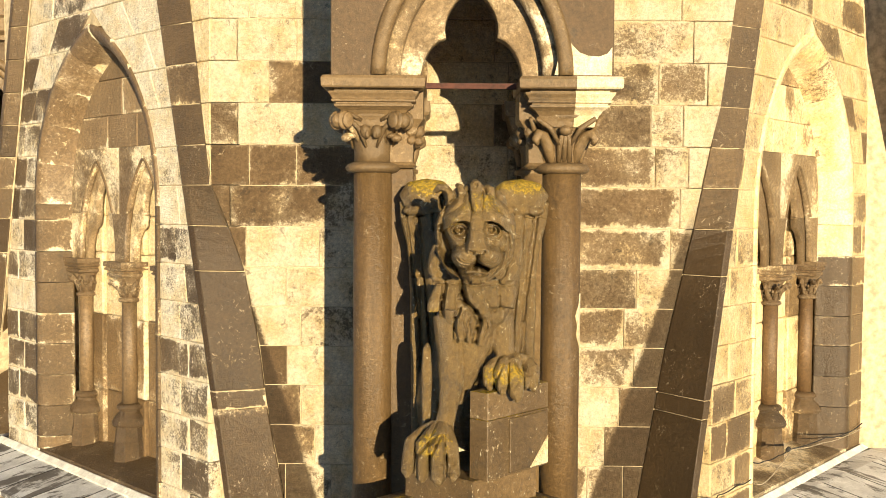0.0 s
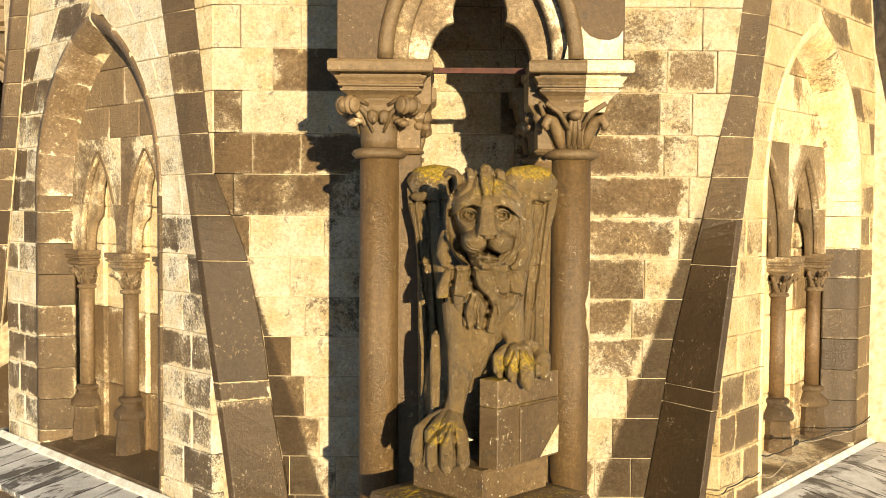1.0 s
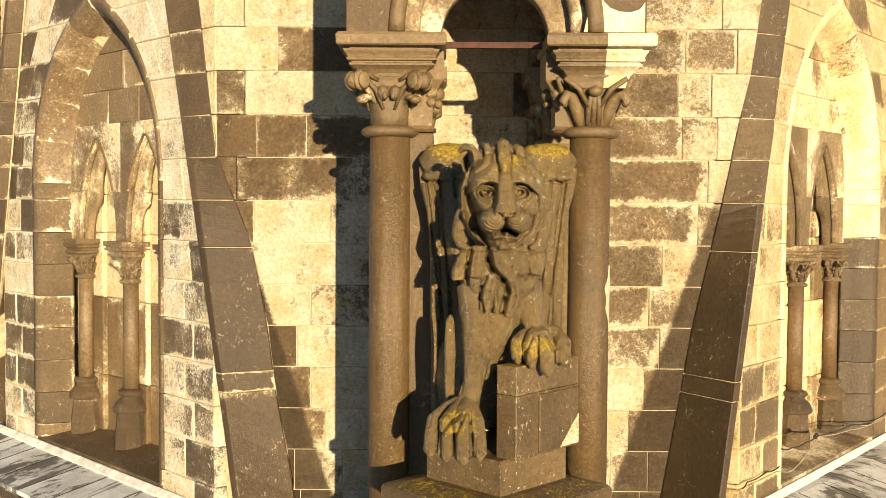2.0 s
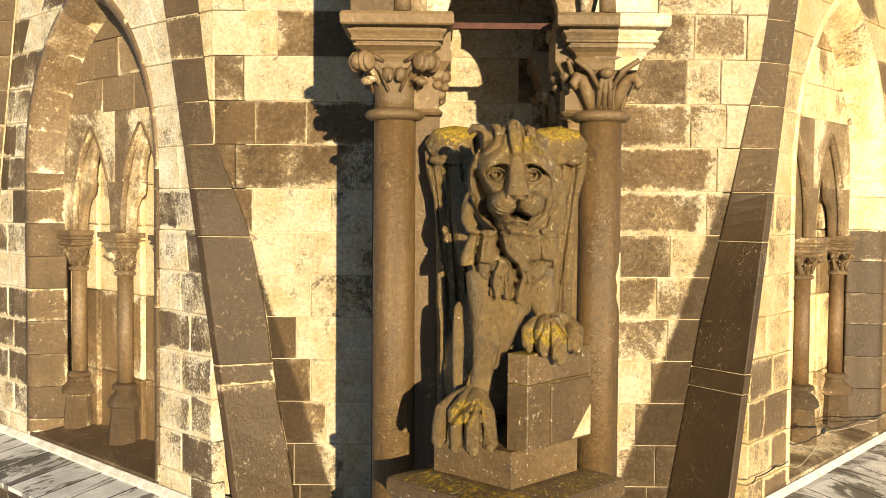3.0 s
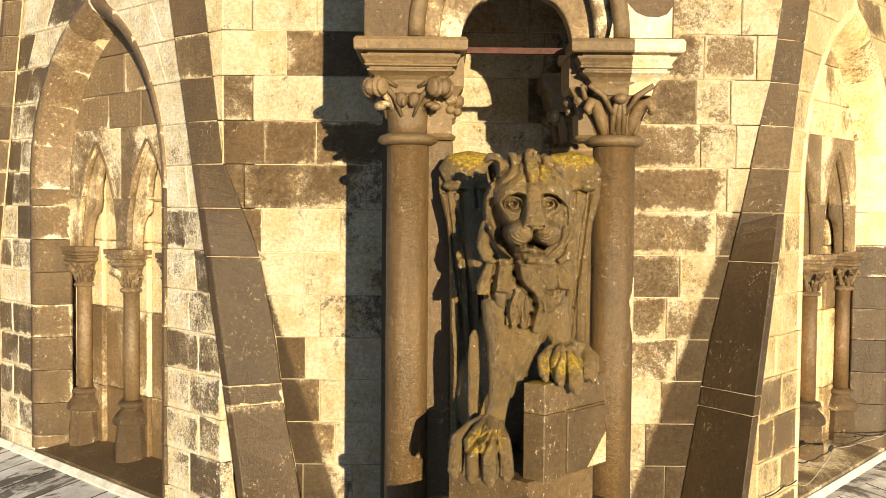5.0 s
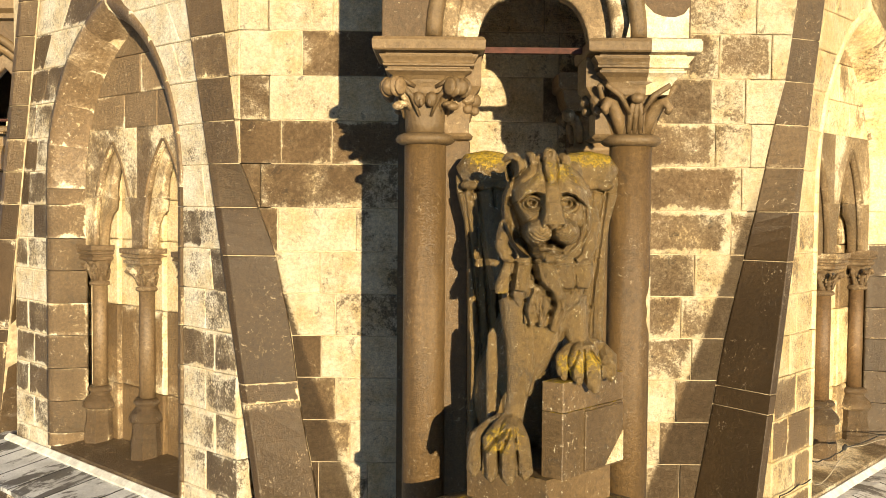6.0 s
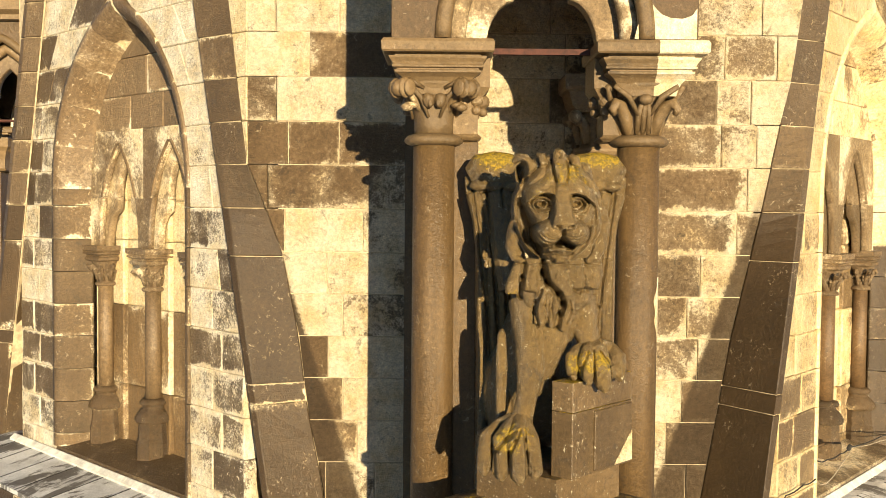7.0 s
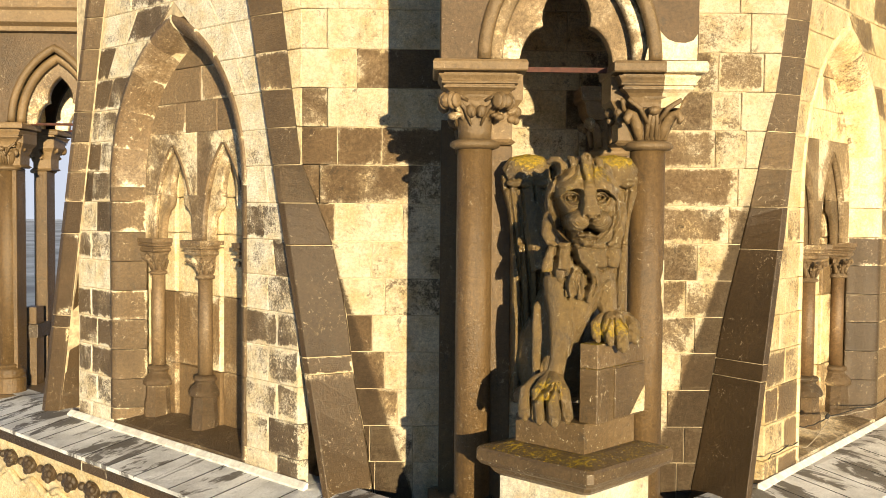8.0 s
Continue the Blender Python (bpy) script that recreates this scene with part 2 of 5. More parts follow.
def stained_lead():
    """Pale weathered lead with dark run-off stains in ragged pools."""
    m, t, out = shader("lead_sheet")
    place = node(t, "ShaderNodeTexCoord").outputs["Object"]
    rnd = node(t, "ShaderNodeObjectInfo").outputs["Random"]
    drawn = node(t, "ShaderNodeMapping", (("Vector", place), ("Rotation", (0.0, 0.0, radians(24))), ("Scale", (2.1, 0.62, 1.0)))).outputs[0]
    cloud = noise_at(t, place, 2.4, 7, 0.6)
    colour = mix(t, ramp(t, cloud, 0.32, 0.68), (0.46, 0.45, 0.43), (0.74, 0.73, 0.71))
    pool = ramp(t, math_node(t, "ADD", noise_at(t, drawn, 1.5, 11, 0.70, 0.7), math_node(t, "MULTIPLY", rnd, 0.07)), 0.555, 0.60)
    colour = mix(t, math_node(t, "MULTIPLY", pool, 0.88), colour, (0.055, 0.046, 0.036))
    colour = mix(t, 1.0, colour, grey(t, math_node(t, "MULTIPLY_ADD", noise_at(t, place, 60.0, 5, 0.7), 0.9, 0.55)), "MULTIPLY")
    t.links.new(colour, out.inputs["Base Color"])
    out.inputs["Roughness"].default_value = 0.5
    bump = node(t, "ShaderNodeBump", (("Height", noise_at(t, place, 14.0, 6, 0.65)), ("Strength", 0.5), ("Distance", 0.02)))
    t.links.new(bump.outputs["Normal"], out.inputs["Normal"])
    return m


LEAD = stained_lead()
FLASHING = plain("pale_flashing", (0.66, 0.63, 0.56), 0.7, 0.0, 9.0, 0.25)
IRON = plain("rusty_iron", (0.060, 0.018, 0.010), 0.8, 0.0, 30.0, 0.4)
PALE_WIRE = plain("pale_wire", (0.30, 0.25, 0.18), 0.9)
WIRE = plain("black_wire", (0.018, 0.016, 0.014), 0.95)
GROUND = plain("far_ground", (0.42, 0.44, 0.46), 0.95, 0.0, 0.01, 0.5)

# ---- helpers for shapes ----
CENTRE, APOTHEM, HALF_SIDE = Vector((0.25, 11.96, 0.0)), 4.53, 1.876
COURSES = [-0.40, -0.10, 0.19, 0.485, 0.781, 1.072, 1.363, 1.654, 1.953, 2.255, 2.552, 2.857, 3.163, 3.470, 3.775, 4.08]
TOP = 4.6


def face_pose(k):
    """The pose of the octagon's face k: x along it to the right, -y outwards, z up. 0 looks along -y, negative ones lie to its left."""
    m = Matrix.Translation(CENTRE) @ pose(0, 0, 0, 0, 0, 45 * k) @ Matrix.Translation((0, -APOTHEM, 0))
    if k == 1:
        # this side is turned a little further than the others
        m = m @ pose(-HALF_SIDE, 0.06, 0, 0, 0, 5) @ pose(HALF_SIDE, 0, 0)
    return m


def part(name, bm, material, parent, label="", smooth=False, round_sides=False):
    mesh = bpy.data.meshes.new(name)
    if not isinstance(bm, bpy.types.Mesh):
        if round_sides:
            bmesh.ops.split_edges(bm, edges=list({e for f in bm.faces if len(f.verts) > 4 for e in f.edges}))
        bm.to_mesh(mesh)
        bm.free()
    else:
        mesh = bm
    mesh.materials.clear()
    mesh.materials.append(material)
    if smooth:
        mesh.polygons.foreach_set("use_smooth", [True] * len(mesh.polygons))
    if round_sides:
        mesh.polygons.foreach_set("use_smooth", [len(p.vertices) == 4 for p in mesh.polygons])
    ob = new(name, mesh)
    ob.parent = parent
    if label:
        ob["label"] = label
    return ob


def base(name, m, label, category, group="", kind=""):
    ob = new(name)
    ob.matrix_world = m
    ob.empty_display_size = 0.1
    return tagged(ob, label, category, group, kind)


def loft(bm, rings, caps=True, closed=True):
    """Joins rings of equally many points."""
    made = [[bm.verts.new(p) for p in ring] for ring in rings]
    n = len(rings[0])
    for a, b in zip(made, made[1:]):
        for i in range(n if closed else n - 1):
            bm.faces.new((a[i], a[(i + 1) % n], b[(i + 1) % n], b[i]))
    if caps:
        bm.faces.new(made[0][::-1])
        bm.faces.new(made[-1])
    return bm


def tidy(bm):
    bmesh.ops.recalc_face_normals(bm, faces=bm.faces)
    return bm


def inset(poly, b):
    """A convex polygon's corners moved inwards by b from both edges."""
    n, out = len(poly), []
    area = sum(poly[i][0] * poly[(i + 1) % n][1] - poly[(i + 1) % n][0] * poly[i][1] for i in range(n))
    s = 1 if area > 0 else -1
    for i in range(n):
        p, q, r = (Vector(poly[j % n]) for j in (i - 1, i, i + 1))
        e, f = (q - p).normalized(), (r - q).normalized()
        ne, nf = Vector((-e.y, e.x)) * s, Vector((-f.y, f.x)) * s
        k = (ne + nf)
        k = k / max(0.3, k.dot(ne))
        out.append(tuple(q + b * k))
    return out


def block(poly, v0, v1, b=0.007, wear=0.0):
    """A dressed stone: the outline poly of (u, z) from depth v0 out to v1, with softened arrises."""
    bm = bmesh.new()
    rings = [[(u, -v0, z) for u, z in poly], [(u, -(v1 - b), z) for u, z in poly], [(u, -v1, z) for u, z in inset(poly, b)]]
    loft(bm, rings)
    if wear:
        for v in bm.verts:
            v.co += Vector((random.uniform(-wear, wear), 0, random.uniform(-wear, wear)))
    return tidy(bm)


def box(bm, x0, x1, y0, y1, z0, z1):
    return loft(bm, [[(x0, y0, z), (x1, y0, z), (x1, y1, z), (x0, y1, z)] for z in (z0, z1)])


def lathe(profile, seg=24, bm=None, centre=(0, 0)):
    bm = bm or bmesh.new()
    rings = [[(centre[0] + r * math.cos(2 * math.pi * i / seg), centre[1] + r * math.sin(2 * math.pi * i / seg), z) for i in range(seg)] for r, z in profile]
    return loft(bm, rings)


def tube(bm, points, radii, seg=8):
    """A round bar along points."""
    rings, pts = [], [Vector(p) for p in points]
    for i, p in enumerate(pts):
        d = (pts[min(i + 1, len(pts) - 1)] - pts[max(i - 1, 0)]).normalized()
        a = d.orthogonal().normalized() if i == 0 else (a - a.dot(d) * d).normalized()
        c = d.cross(a)
        r = radii if isinstance(radii, (int, float)) else radii[i]
        rings.append([p + r * (math.cos(2 * math.pi * j / seg) * a + math.sin(2 * math.pi * j / seg) * c) for j in range(seg)])
    return loft(bm, rings)


def lump(bm, p, r, turn=(0, 0, 0), sub=2):
    m = Matrix.LocRotScale(p, Euler([radians(a) for a in turn]), r if hasattr(r, "__len__") else (r, r, r))
    bmesh.ops.create_icosphere(bm, subdivisions=sub, radius=1.0, matrix=m)


def plate(outlines, v0, v1, bevel=0.0):
    """A flat sheet with holes: outlines of (u, z), from depth v0 out to v1."""
    cu = bpy.data.curves.new("outline", "CURVE")
    cu.dimensions, cu.fill_mode = "2D", "BOTH"
    cu.extrude, cu.bevel_depth = abs(v1 - v0) / 2 - bevel, bevel
    cu.bevel_resolution = 1
    for line in outlines:
        s = cu.splines.new("POLY")
        s.points.add(len(line) - 1)
        for p, (u, z) in zip(s.points, line):
            p.co = (u, z, 0, 1)
        s.use_cyclic_u = True
    ob = bpy.data.objects.new("outline", cu)
    mesh = bpy.data.meshes.new_from_object(ob)
    mesh.transform(Matrix.Translation((0, -(v0 + v1) / 2, 0)) @ pose(0, 0, 0, 90, 0, 0))
    bpy.data.objects.remove(ob)
    bpy.data.curves.remove(cu)
    return mesh


def pointed(half, spring, rise, n=12, foot=None):
    """The outline of a pointed arch, from the left springing over the apex to the right one."""
    radius = (half * half + rise * rise) / (2 * half)
    end = math.atan2(rise, radius - half)
    left = [(-half + radius - radius * math.cos(end * i / n), spring + radius * math.sin(end * i / n)) for i in range(n + 1)]
    right = [(-u, z) for u, z in left[-2::-1]]
    line = left + right
    if foot is not None:
        line = [(-half, foot)] + line + [(half, foot)]
    return line


def arch_half(z, half, spring, rise):
    """Half the width of a pointed arch at height z; 0 above its apex."""
    if z <= spring:
        return half
    radius = (half * half + rise * rise) / (2 * half)
    return max(0.0, math.sqrt(max(0.0, radius * radius - (z - spring) ** 2)) - (radius - half))


def at(table, z):
    """Linear interpolation in rows of (z, value)."""
    for (z0, a), (z1, b) in zip(table, table[1:]):
        if z <= z1:
            break
    return a + (b - a) * (z - z0) / (z1 - z0)


# ---- the octagon's core, the square tower below, the ledge ----
B_LINE = [(-0.40, 1.29), (0.15, 1.37), (0.54, 1.45), (1.08, 1.515), (1.66, 1.633), (1.96, 1.75), (2.27, 1.876), (3.17, 2.0), (4.6, 2.2)]
ARCH_HALF, ARCH_SPRING, ARCH_RISE = 1.12, 2.10, 1.52
NICHE_FLOOR, LEDGE = -0.22, -0.36


B_LINE_RIGHT = [(-0.40, 1.23), (-0.10, 1.285), (0.69, 1.42), (1.01, 1.465), (1.955, 1.675), (2.59, 1.80), (2.83, 1.86), (3.20, 1.91), (4.6, 2.07)]


def b_line(z, side):
    """The rib's inner edge, where it meets the front wall."""
    return at(B_LINE_RIGHT if side == 1 else B_LINE, z)


def t_point(z, side=0):
    """The rib's outer edge: sideways from the face's middle, and out from the face. side: -1 and 1 beside the lion, 0 elsewhere."""
    if side == 0:
        off = 1.63 + 0.177 * z
        return off, 2.01 - off
    if side < 0:
        off = 1.722 + 0.179 * z
        return off, 1.966 - off
    # the right-hand rib stands out further, most of all towards its foot
    proud = 0.06 + 0.20 * min(1.0, max(0.0, (2.7 - z) / 1.0))
    off = 1.684 + 0.163 * z
    return off - 0.27 * proud, 1.88 - off + proud


def rib_section(z, side=0):
    b = b_line(z, side)
    wb = min(0.0, (1.79 if side == 1 else HALF_SIDE) - b)
    to, tw = t_point(z, side)
    if side == 0:
        return [(b, wb + 0.002), (to - 0.062, tw + 0.085), (to, tw + 0.03), (to + 0.05, tw - 0.14), (b, wb - 0.12)]
    return [(b, wb + 0.006), (to - 0.05, tw + 0.034), (to, tw), (to + 0.03, tw - 0.30), (b, wb - 0.30)]


def core_wall(name, k, with_arch, label):
    wall = base(name, face_pose(k), label, "wall", kind="structure")
    bm = bmesh.new()
    back = -0.75
    if with_arch:
        zs = [-0.6, NICHE_FLOOR] + [NICHE_FLOOR + (ARCH_SPRING - NICHE_FLOOR) * i / 4 for i in range(1, 5)] + [ARCH_SPRING + ARCH_RISE * (i / 16) for i in range(1, 17)] + [TOP]
        for z0, z1 in zip(zs, zs[1:]):
            h0, h1 = (arch_half(z, ARCH_HALF + 0.06, ARCH_SPRING, ARCH_RISE + 0.06) for z in (z0, z1))
            if z0 < NICHE_FLOOR or z0 >= ARCH_SPRING + ARCH_RISE - 0.001:
                h0 = h1 = 0.0
            for s in (-1, 1):
                end = 1.55 if s == -k else HALF_SIDE
                quad = [(s * h0, z0), (s * end, z0), (s * end, z1), (s * h1, z1)]
                loft(bm, [[(u, 0.012, z) for u, z in quad], [(u, -back, z) for u, z in quad]])
        box(bm, -1.3, 1.3, 0.56, 0.75, -0.6, 3.8)
    else:
        box(bm, -1.66 if k == 0 else -HALF_SIDE, 1.62 if k == 0 else HALF_SIDE, 0.012, -back, -0.6, TOP)
    part("wall_core", tidy(bm), MORTAR, wall, "mortar bed behind the ashlar")
    return wall


def put_stone(wall, poly, v1, material, v0=-0.10, name="ashlar_block"):
    return part(name, block(poly, v0, v1, 0.006), material, wall)


def px(p):
    return (p - 784) * 0.004154 - 0.144


wall_front = core_wall("wall_front", 0, False, "weathered sandstone ashlar wall behind the canopy, patchily bleached")
# Upright joints of each course from the bottom up, left of the canopy, behind it and right of it.
LEFT_JOINTS = [[510, 582], [500, 582], [552], [527], [503], [527], [501], [430, 560], [402], [436, 520], [416], [471], [415, 520], [437, 530], [470]]
RIGHT_JOINTS = [[1039, 1100], [1039, 1110], [1070], [1095], [1120], [1101], [1122], [1198], [1226], [1153, 1253], [1144, 1201], [1156, 1258], [1217], [1195], [1150]]
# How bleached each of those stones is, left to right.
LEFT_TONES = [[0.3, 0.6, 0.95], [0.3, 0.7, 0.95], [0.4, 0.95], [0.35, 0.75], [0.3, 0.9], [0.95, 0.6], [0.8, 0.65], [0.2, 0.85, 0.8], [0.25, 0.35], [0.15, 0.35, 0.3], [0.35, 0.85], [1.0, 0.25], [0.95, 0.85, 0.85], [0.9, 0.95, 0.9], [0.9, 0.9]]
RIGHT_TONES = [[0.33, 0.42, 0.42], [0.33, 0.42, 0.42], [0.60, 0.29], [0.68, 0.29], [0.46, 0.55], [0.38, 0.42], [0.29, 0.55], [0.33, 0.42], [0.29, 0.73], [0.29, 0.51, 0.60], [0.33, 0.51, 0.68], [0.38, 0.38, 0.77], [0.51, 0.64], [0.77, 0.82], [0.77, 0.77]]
for row, (z0, z1) in enumerate(zip(COURSES, COURSES[1:])):
    joints = sorted([px(p) for p in LEFT_JOINTS[row]] + [px(p) for p in (690 + 30 * (row % 3), 868 + 25 * (row % 2))] + [min(px(p), b_line(z0, 1) - 0.10) for p in RIGHT_JOINTS[row]])
    ends = [-1, *joints, 1]
    for i in range(len(ends) - 1):
        a, b = ends[i], ends[i + 1]
        g = 0.003
        first, last = i == 0, i == len(ends) - 2
        poly = [((-min(HALF_SIDE, b_line(z0, -1)) if first else a) + g, z0 + g), ((b_line(z0, 1) if last else b) - g, z0 + g),
                ((b_line(z1, 1) if last else b) - g, z1 - g), ((-min(HALF_SIDE, b_line(z1, -1)) if first else a) + g, z1 - g)]
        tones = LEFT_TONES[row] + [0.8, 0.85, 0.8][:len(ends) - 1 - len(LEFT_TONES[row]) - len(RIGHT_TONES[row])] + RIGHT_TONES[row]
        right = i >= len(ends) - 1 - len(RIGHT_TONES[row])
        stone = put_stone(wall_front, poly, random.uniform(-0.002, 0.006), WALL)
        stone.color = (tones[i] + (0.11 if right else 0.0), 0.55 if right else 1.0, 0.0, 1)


def ribs(k):
    """The two slanting ribs beside a canopy, coursed above and of long stones below."""
    cuts = [-0.40, 0.62, 0.75, 1.62] + COURSES[8:] + [TOP]
    for s in (-1, 1):
        rib = base("slanting_rib", face_pose(k), "slanting brown sandstone rib at the tower's angle", "rib", "slanting ribs", "structure")
        bed = bmesh.new()
        loft(bed, [[(s * (o + (0.012 if i == 0 else -0.012 if i in (2, 3) else 0.0)), -(w - 0.013), z) for i, (o, w) in enumerate(rib_section(z, s if k == 0 else 0))] for z in cuts])
        part("rib_core", tidy(bed), MORTAR, rib, "mortar bed behind the rib stones")
        for z0, z1 in zip(cuts, cuts[1:]):
            n = 4 if z1 - z0 > 0.5 or k == 0 else 1
            bm = bmesh.new()
            rings = []
            for i in range(n + 1):
                z = z0 + 0.003 + (z1 - z0 - 0.006) * i / n
                rings.append([(s * o, -w, z) for o, w in rib_section(z, s if k == 0 else 0)])
            loft(bm, rings)
            bmesh.ops.bevel(bm, geom=[e for e in bm.edges if e.calc_length() > 0.05], offset=0.006, segments=1, affect="EDGES", profile=0.5)
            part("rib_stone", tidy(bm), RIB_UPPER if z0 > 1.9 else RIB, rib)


for k in (0, -2, 2):
    ribs(k)

# faces with a blind arch
wall_left = core_wall("wall_left", -1, True, "sandstone ashlar wall with a tall blind pointed arch, flaked pale")
wall_right = core_wall("wall_right", 1, True, "sunlit sandstone ashlar wall with a tall blind pointed arch")
for i, k in enumerate((-2, 2, 3, 4, -3)):
    w = core_wall(f"wall_back_{i + 1}", k, False, "plain sandstone wall of the octagonal tower")


def arch_face(wall, k, tones):
    def edge(z, s):
        off, w = t_point(z, k if s == -k else 0)
        # from the neighbouring face's coordinates into this one's
        return min(HALF_SIDE - 0.02, HALF_SIDE - math.sqrt(0.5) * (off - HALF_SIDE - w))

    for row, (z0, z1) in enumerate(zip(COURSES, COURSES[1:])):
        for s in (-1, 1):
            h0, h1 = (arch_half(z, ARCH_HALF, ARCH_SPRING, ARCH_RISE) for z in (z0, z1))
            e0, e1 = edge(z0, s), edge(z1, s)
            if h0 < 0.02:
                cuts = [0.0, 0.55 + 0.1 * (row % 2), 1.0]
            else:
                cuts = [0.0, (0.45 if row % 2 else 0.62), 1.0] if e0 - h0 > 0.5 else [0.0, 1.0]
            for c0, c1 in zip(cuts, cuts[1:]):
                g = 0.003
                poly = [(h0 + (e0 - h0) * c0 + g, z0 + g), (h0 + (e0 - h0) * c1 - g, z0 + g), (h1 + (e1 - h1) * c1 - g, z1 - g), (h1 + (e1 - h1) * c0 + g, z1 - g)]
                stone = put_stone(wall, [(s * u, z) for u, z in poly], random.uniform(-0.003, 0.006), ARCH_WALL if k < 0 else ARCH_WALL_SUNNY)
                tone = random.uniform(*tones)
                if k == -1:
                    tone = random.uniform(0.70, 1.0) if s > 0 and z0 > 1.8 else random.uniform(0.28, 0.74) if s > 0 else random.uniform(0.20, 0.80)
                # the lower courses right of this arch are made darker
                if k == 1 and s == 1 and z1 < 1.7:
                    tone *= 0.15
                elif k == 1 and s < 0:
                    tone = random.uniform(0.28, 0.60) if z1 < 0.9 else random.uniform(0.50, 0.85)
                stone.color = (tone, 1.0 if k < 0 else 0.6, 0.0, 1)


def quoins(wall, s):
    """The narrow return of the front wall's stones beyond the angle, up to the rib."""
    for z0, z1 in zip(COURSES[9:], COURSES[10:]):
        e0, e1 = (s * (HALF_SIDE - math.sqrt(2) * (at(B_LINE, z) - HALF_SIDE)) for z in (z0, z1))
        put_stone(wall, [(s * (HALF_SIDE + 0.004), z0 + 0.003), (e0, z0 + 0.003), (e1, z1 - 0.003), (s * (HALF_SIDE + 0.004), z1 - 0.003)], 0.004, PALE, name="quoin_stone")


quoins(wall_left, 1)
arch_face(wall_left, -1, (0.12, 0.95))
arch_face(wall_right, 1, (0.25, 0.85))


def blind_shaft(arch, c, y, k):
    """A slender shaft of a blind arch with its moulded base and leaf capital."""
    o = Vector((c, y, 0))
    part("shaft", tidy(lathe([(0.068, 0.325), (0.067, 0.80), (0.066, 1.26)], 18, None, (c, y))), SHAFT_LEFT if k < 0 else SHAFT_RIGHT, arch, "slender round shaft", True)
    cap = bmesh.new()
    lathe([(0.064, 1.232), (0.088, 1.238), (0.096, 1.252), (0.088, 1.268), (0.068, 1.274), (0.070, 1.32), (0.085, 1.39), (0.118, 1.45), (0.125, 1.465)], 18, cap, (c, y))
    for i in range(8):
        a = math.pi * i / 4
        d, q = Vector((math.cos(a), math.sin(a), 0)), Vector((-math.sin(a), math.cos(a), 0))
        up = Vector((0, 0, 1))
        reach = 0.036 if i % 2 else 0.0
        tube(cap, [o + d * 0.070 + up * 1.285, o + d * 0.088 + up * 1.345, o + d * (0.115 + reach) + up * 1.405, o + d * (0.135 + reach) + up * 1.425, o + d * (0.145 + reach) + up * 1.40, o + d * (0.128 + reach) + up * 1.385], [0.014, 0.019, 0.020, 0.018, 0.016, 0.010], 7)
        for w in (-1, 1):
            lump(cap, o + d * 0.098 + q * 0.026 * w + up * (1.375 - 0.012 * (i % 2)), (0.014, 0.014, 0.022), sub=1)
            lump(cap, o + d * 0.084 + q * 0.020 * w + up * 1.33, (0.010, 0.010, 0.018), sub=1)
    part("capital", tidy(cap), CARVED, arch, "small leaf capital", True)
    ab = bmesh.new()
    loft(ab, [[(c + x * r, y + q * r, z) for x, q in ((-1, -1), (1, -1), (1, 1), (-1, 1))] for r, z in ((0.115, 1.455), (0.140, 1.470), (0.142, 1.492), (0.126, 1.500), (0.128, 1.512), (0.158, 1.524), (0.160, 1.536), (0.146, 1.545), (0.150, 1.552), (0.166, 1.556), (0.168, 1.598))])
    part("abacus", tidy(ab), CARVED, arch)
    foot = lathe([(0.128, 0.128), (0.150, 0.132), (0.160, 0.150), (0.154, 0.178), (0.132, 0.215), (0.104, 0.240), (0.090, 0.258), (0.092, 0.272), (0.112, 0.282), (0.117, 0.300), (0.106, 0.318), (0.069, 0.332)], 20, None, (c, y))
    part("base_moulding", tidy(foot), BASE_STONE, arch, smooth=True)
    part("plinth", tidy(lathe([(0.152, NICHE_FLOOR), (0.150, -0.04), (0.136, 0.0), (0.128, 0.128)], 8, None, (c, y))), BASE_STONE, arch)


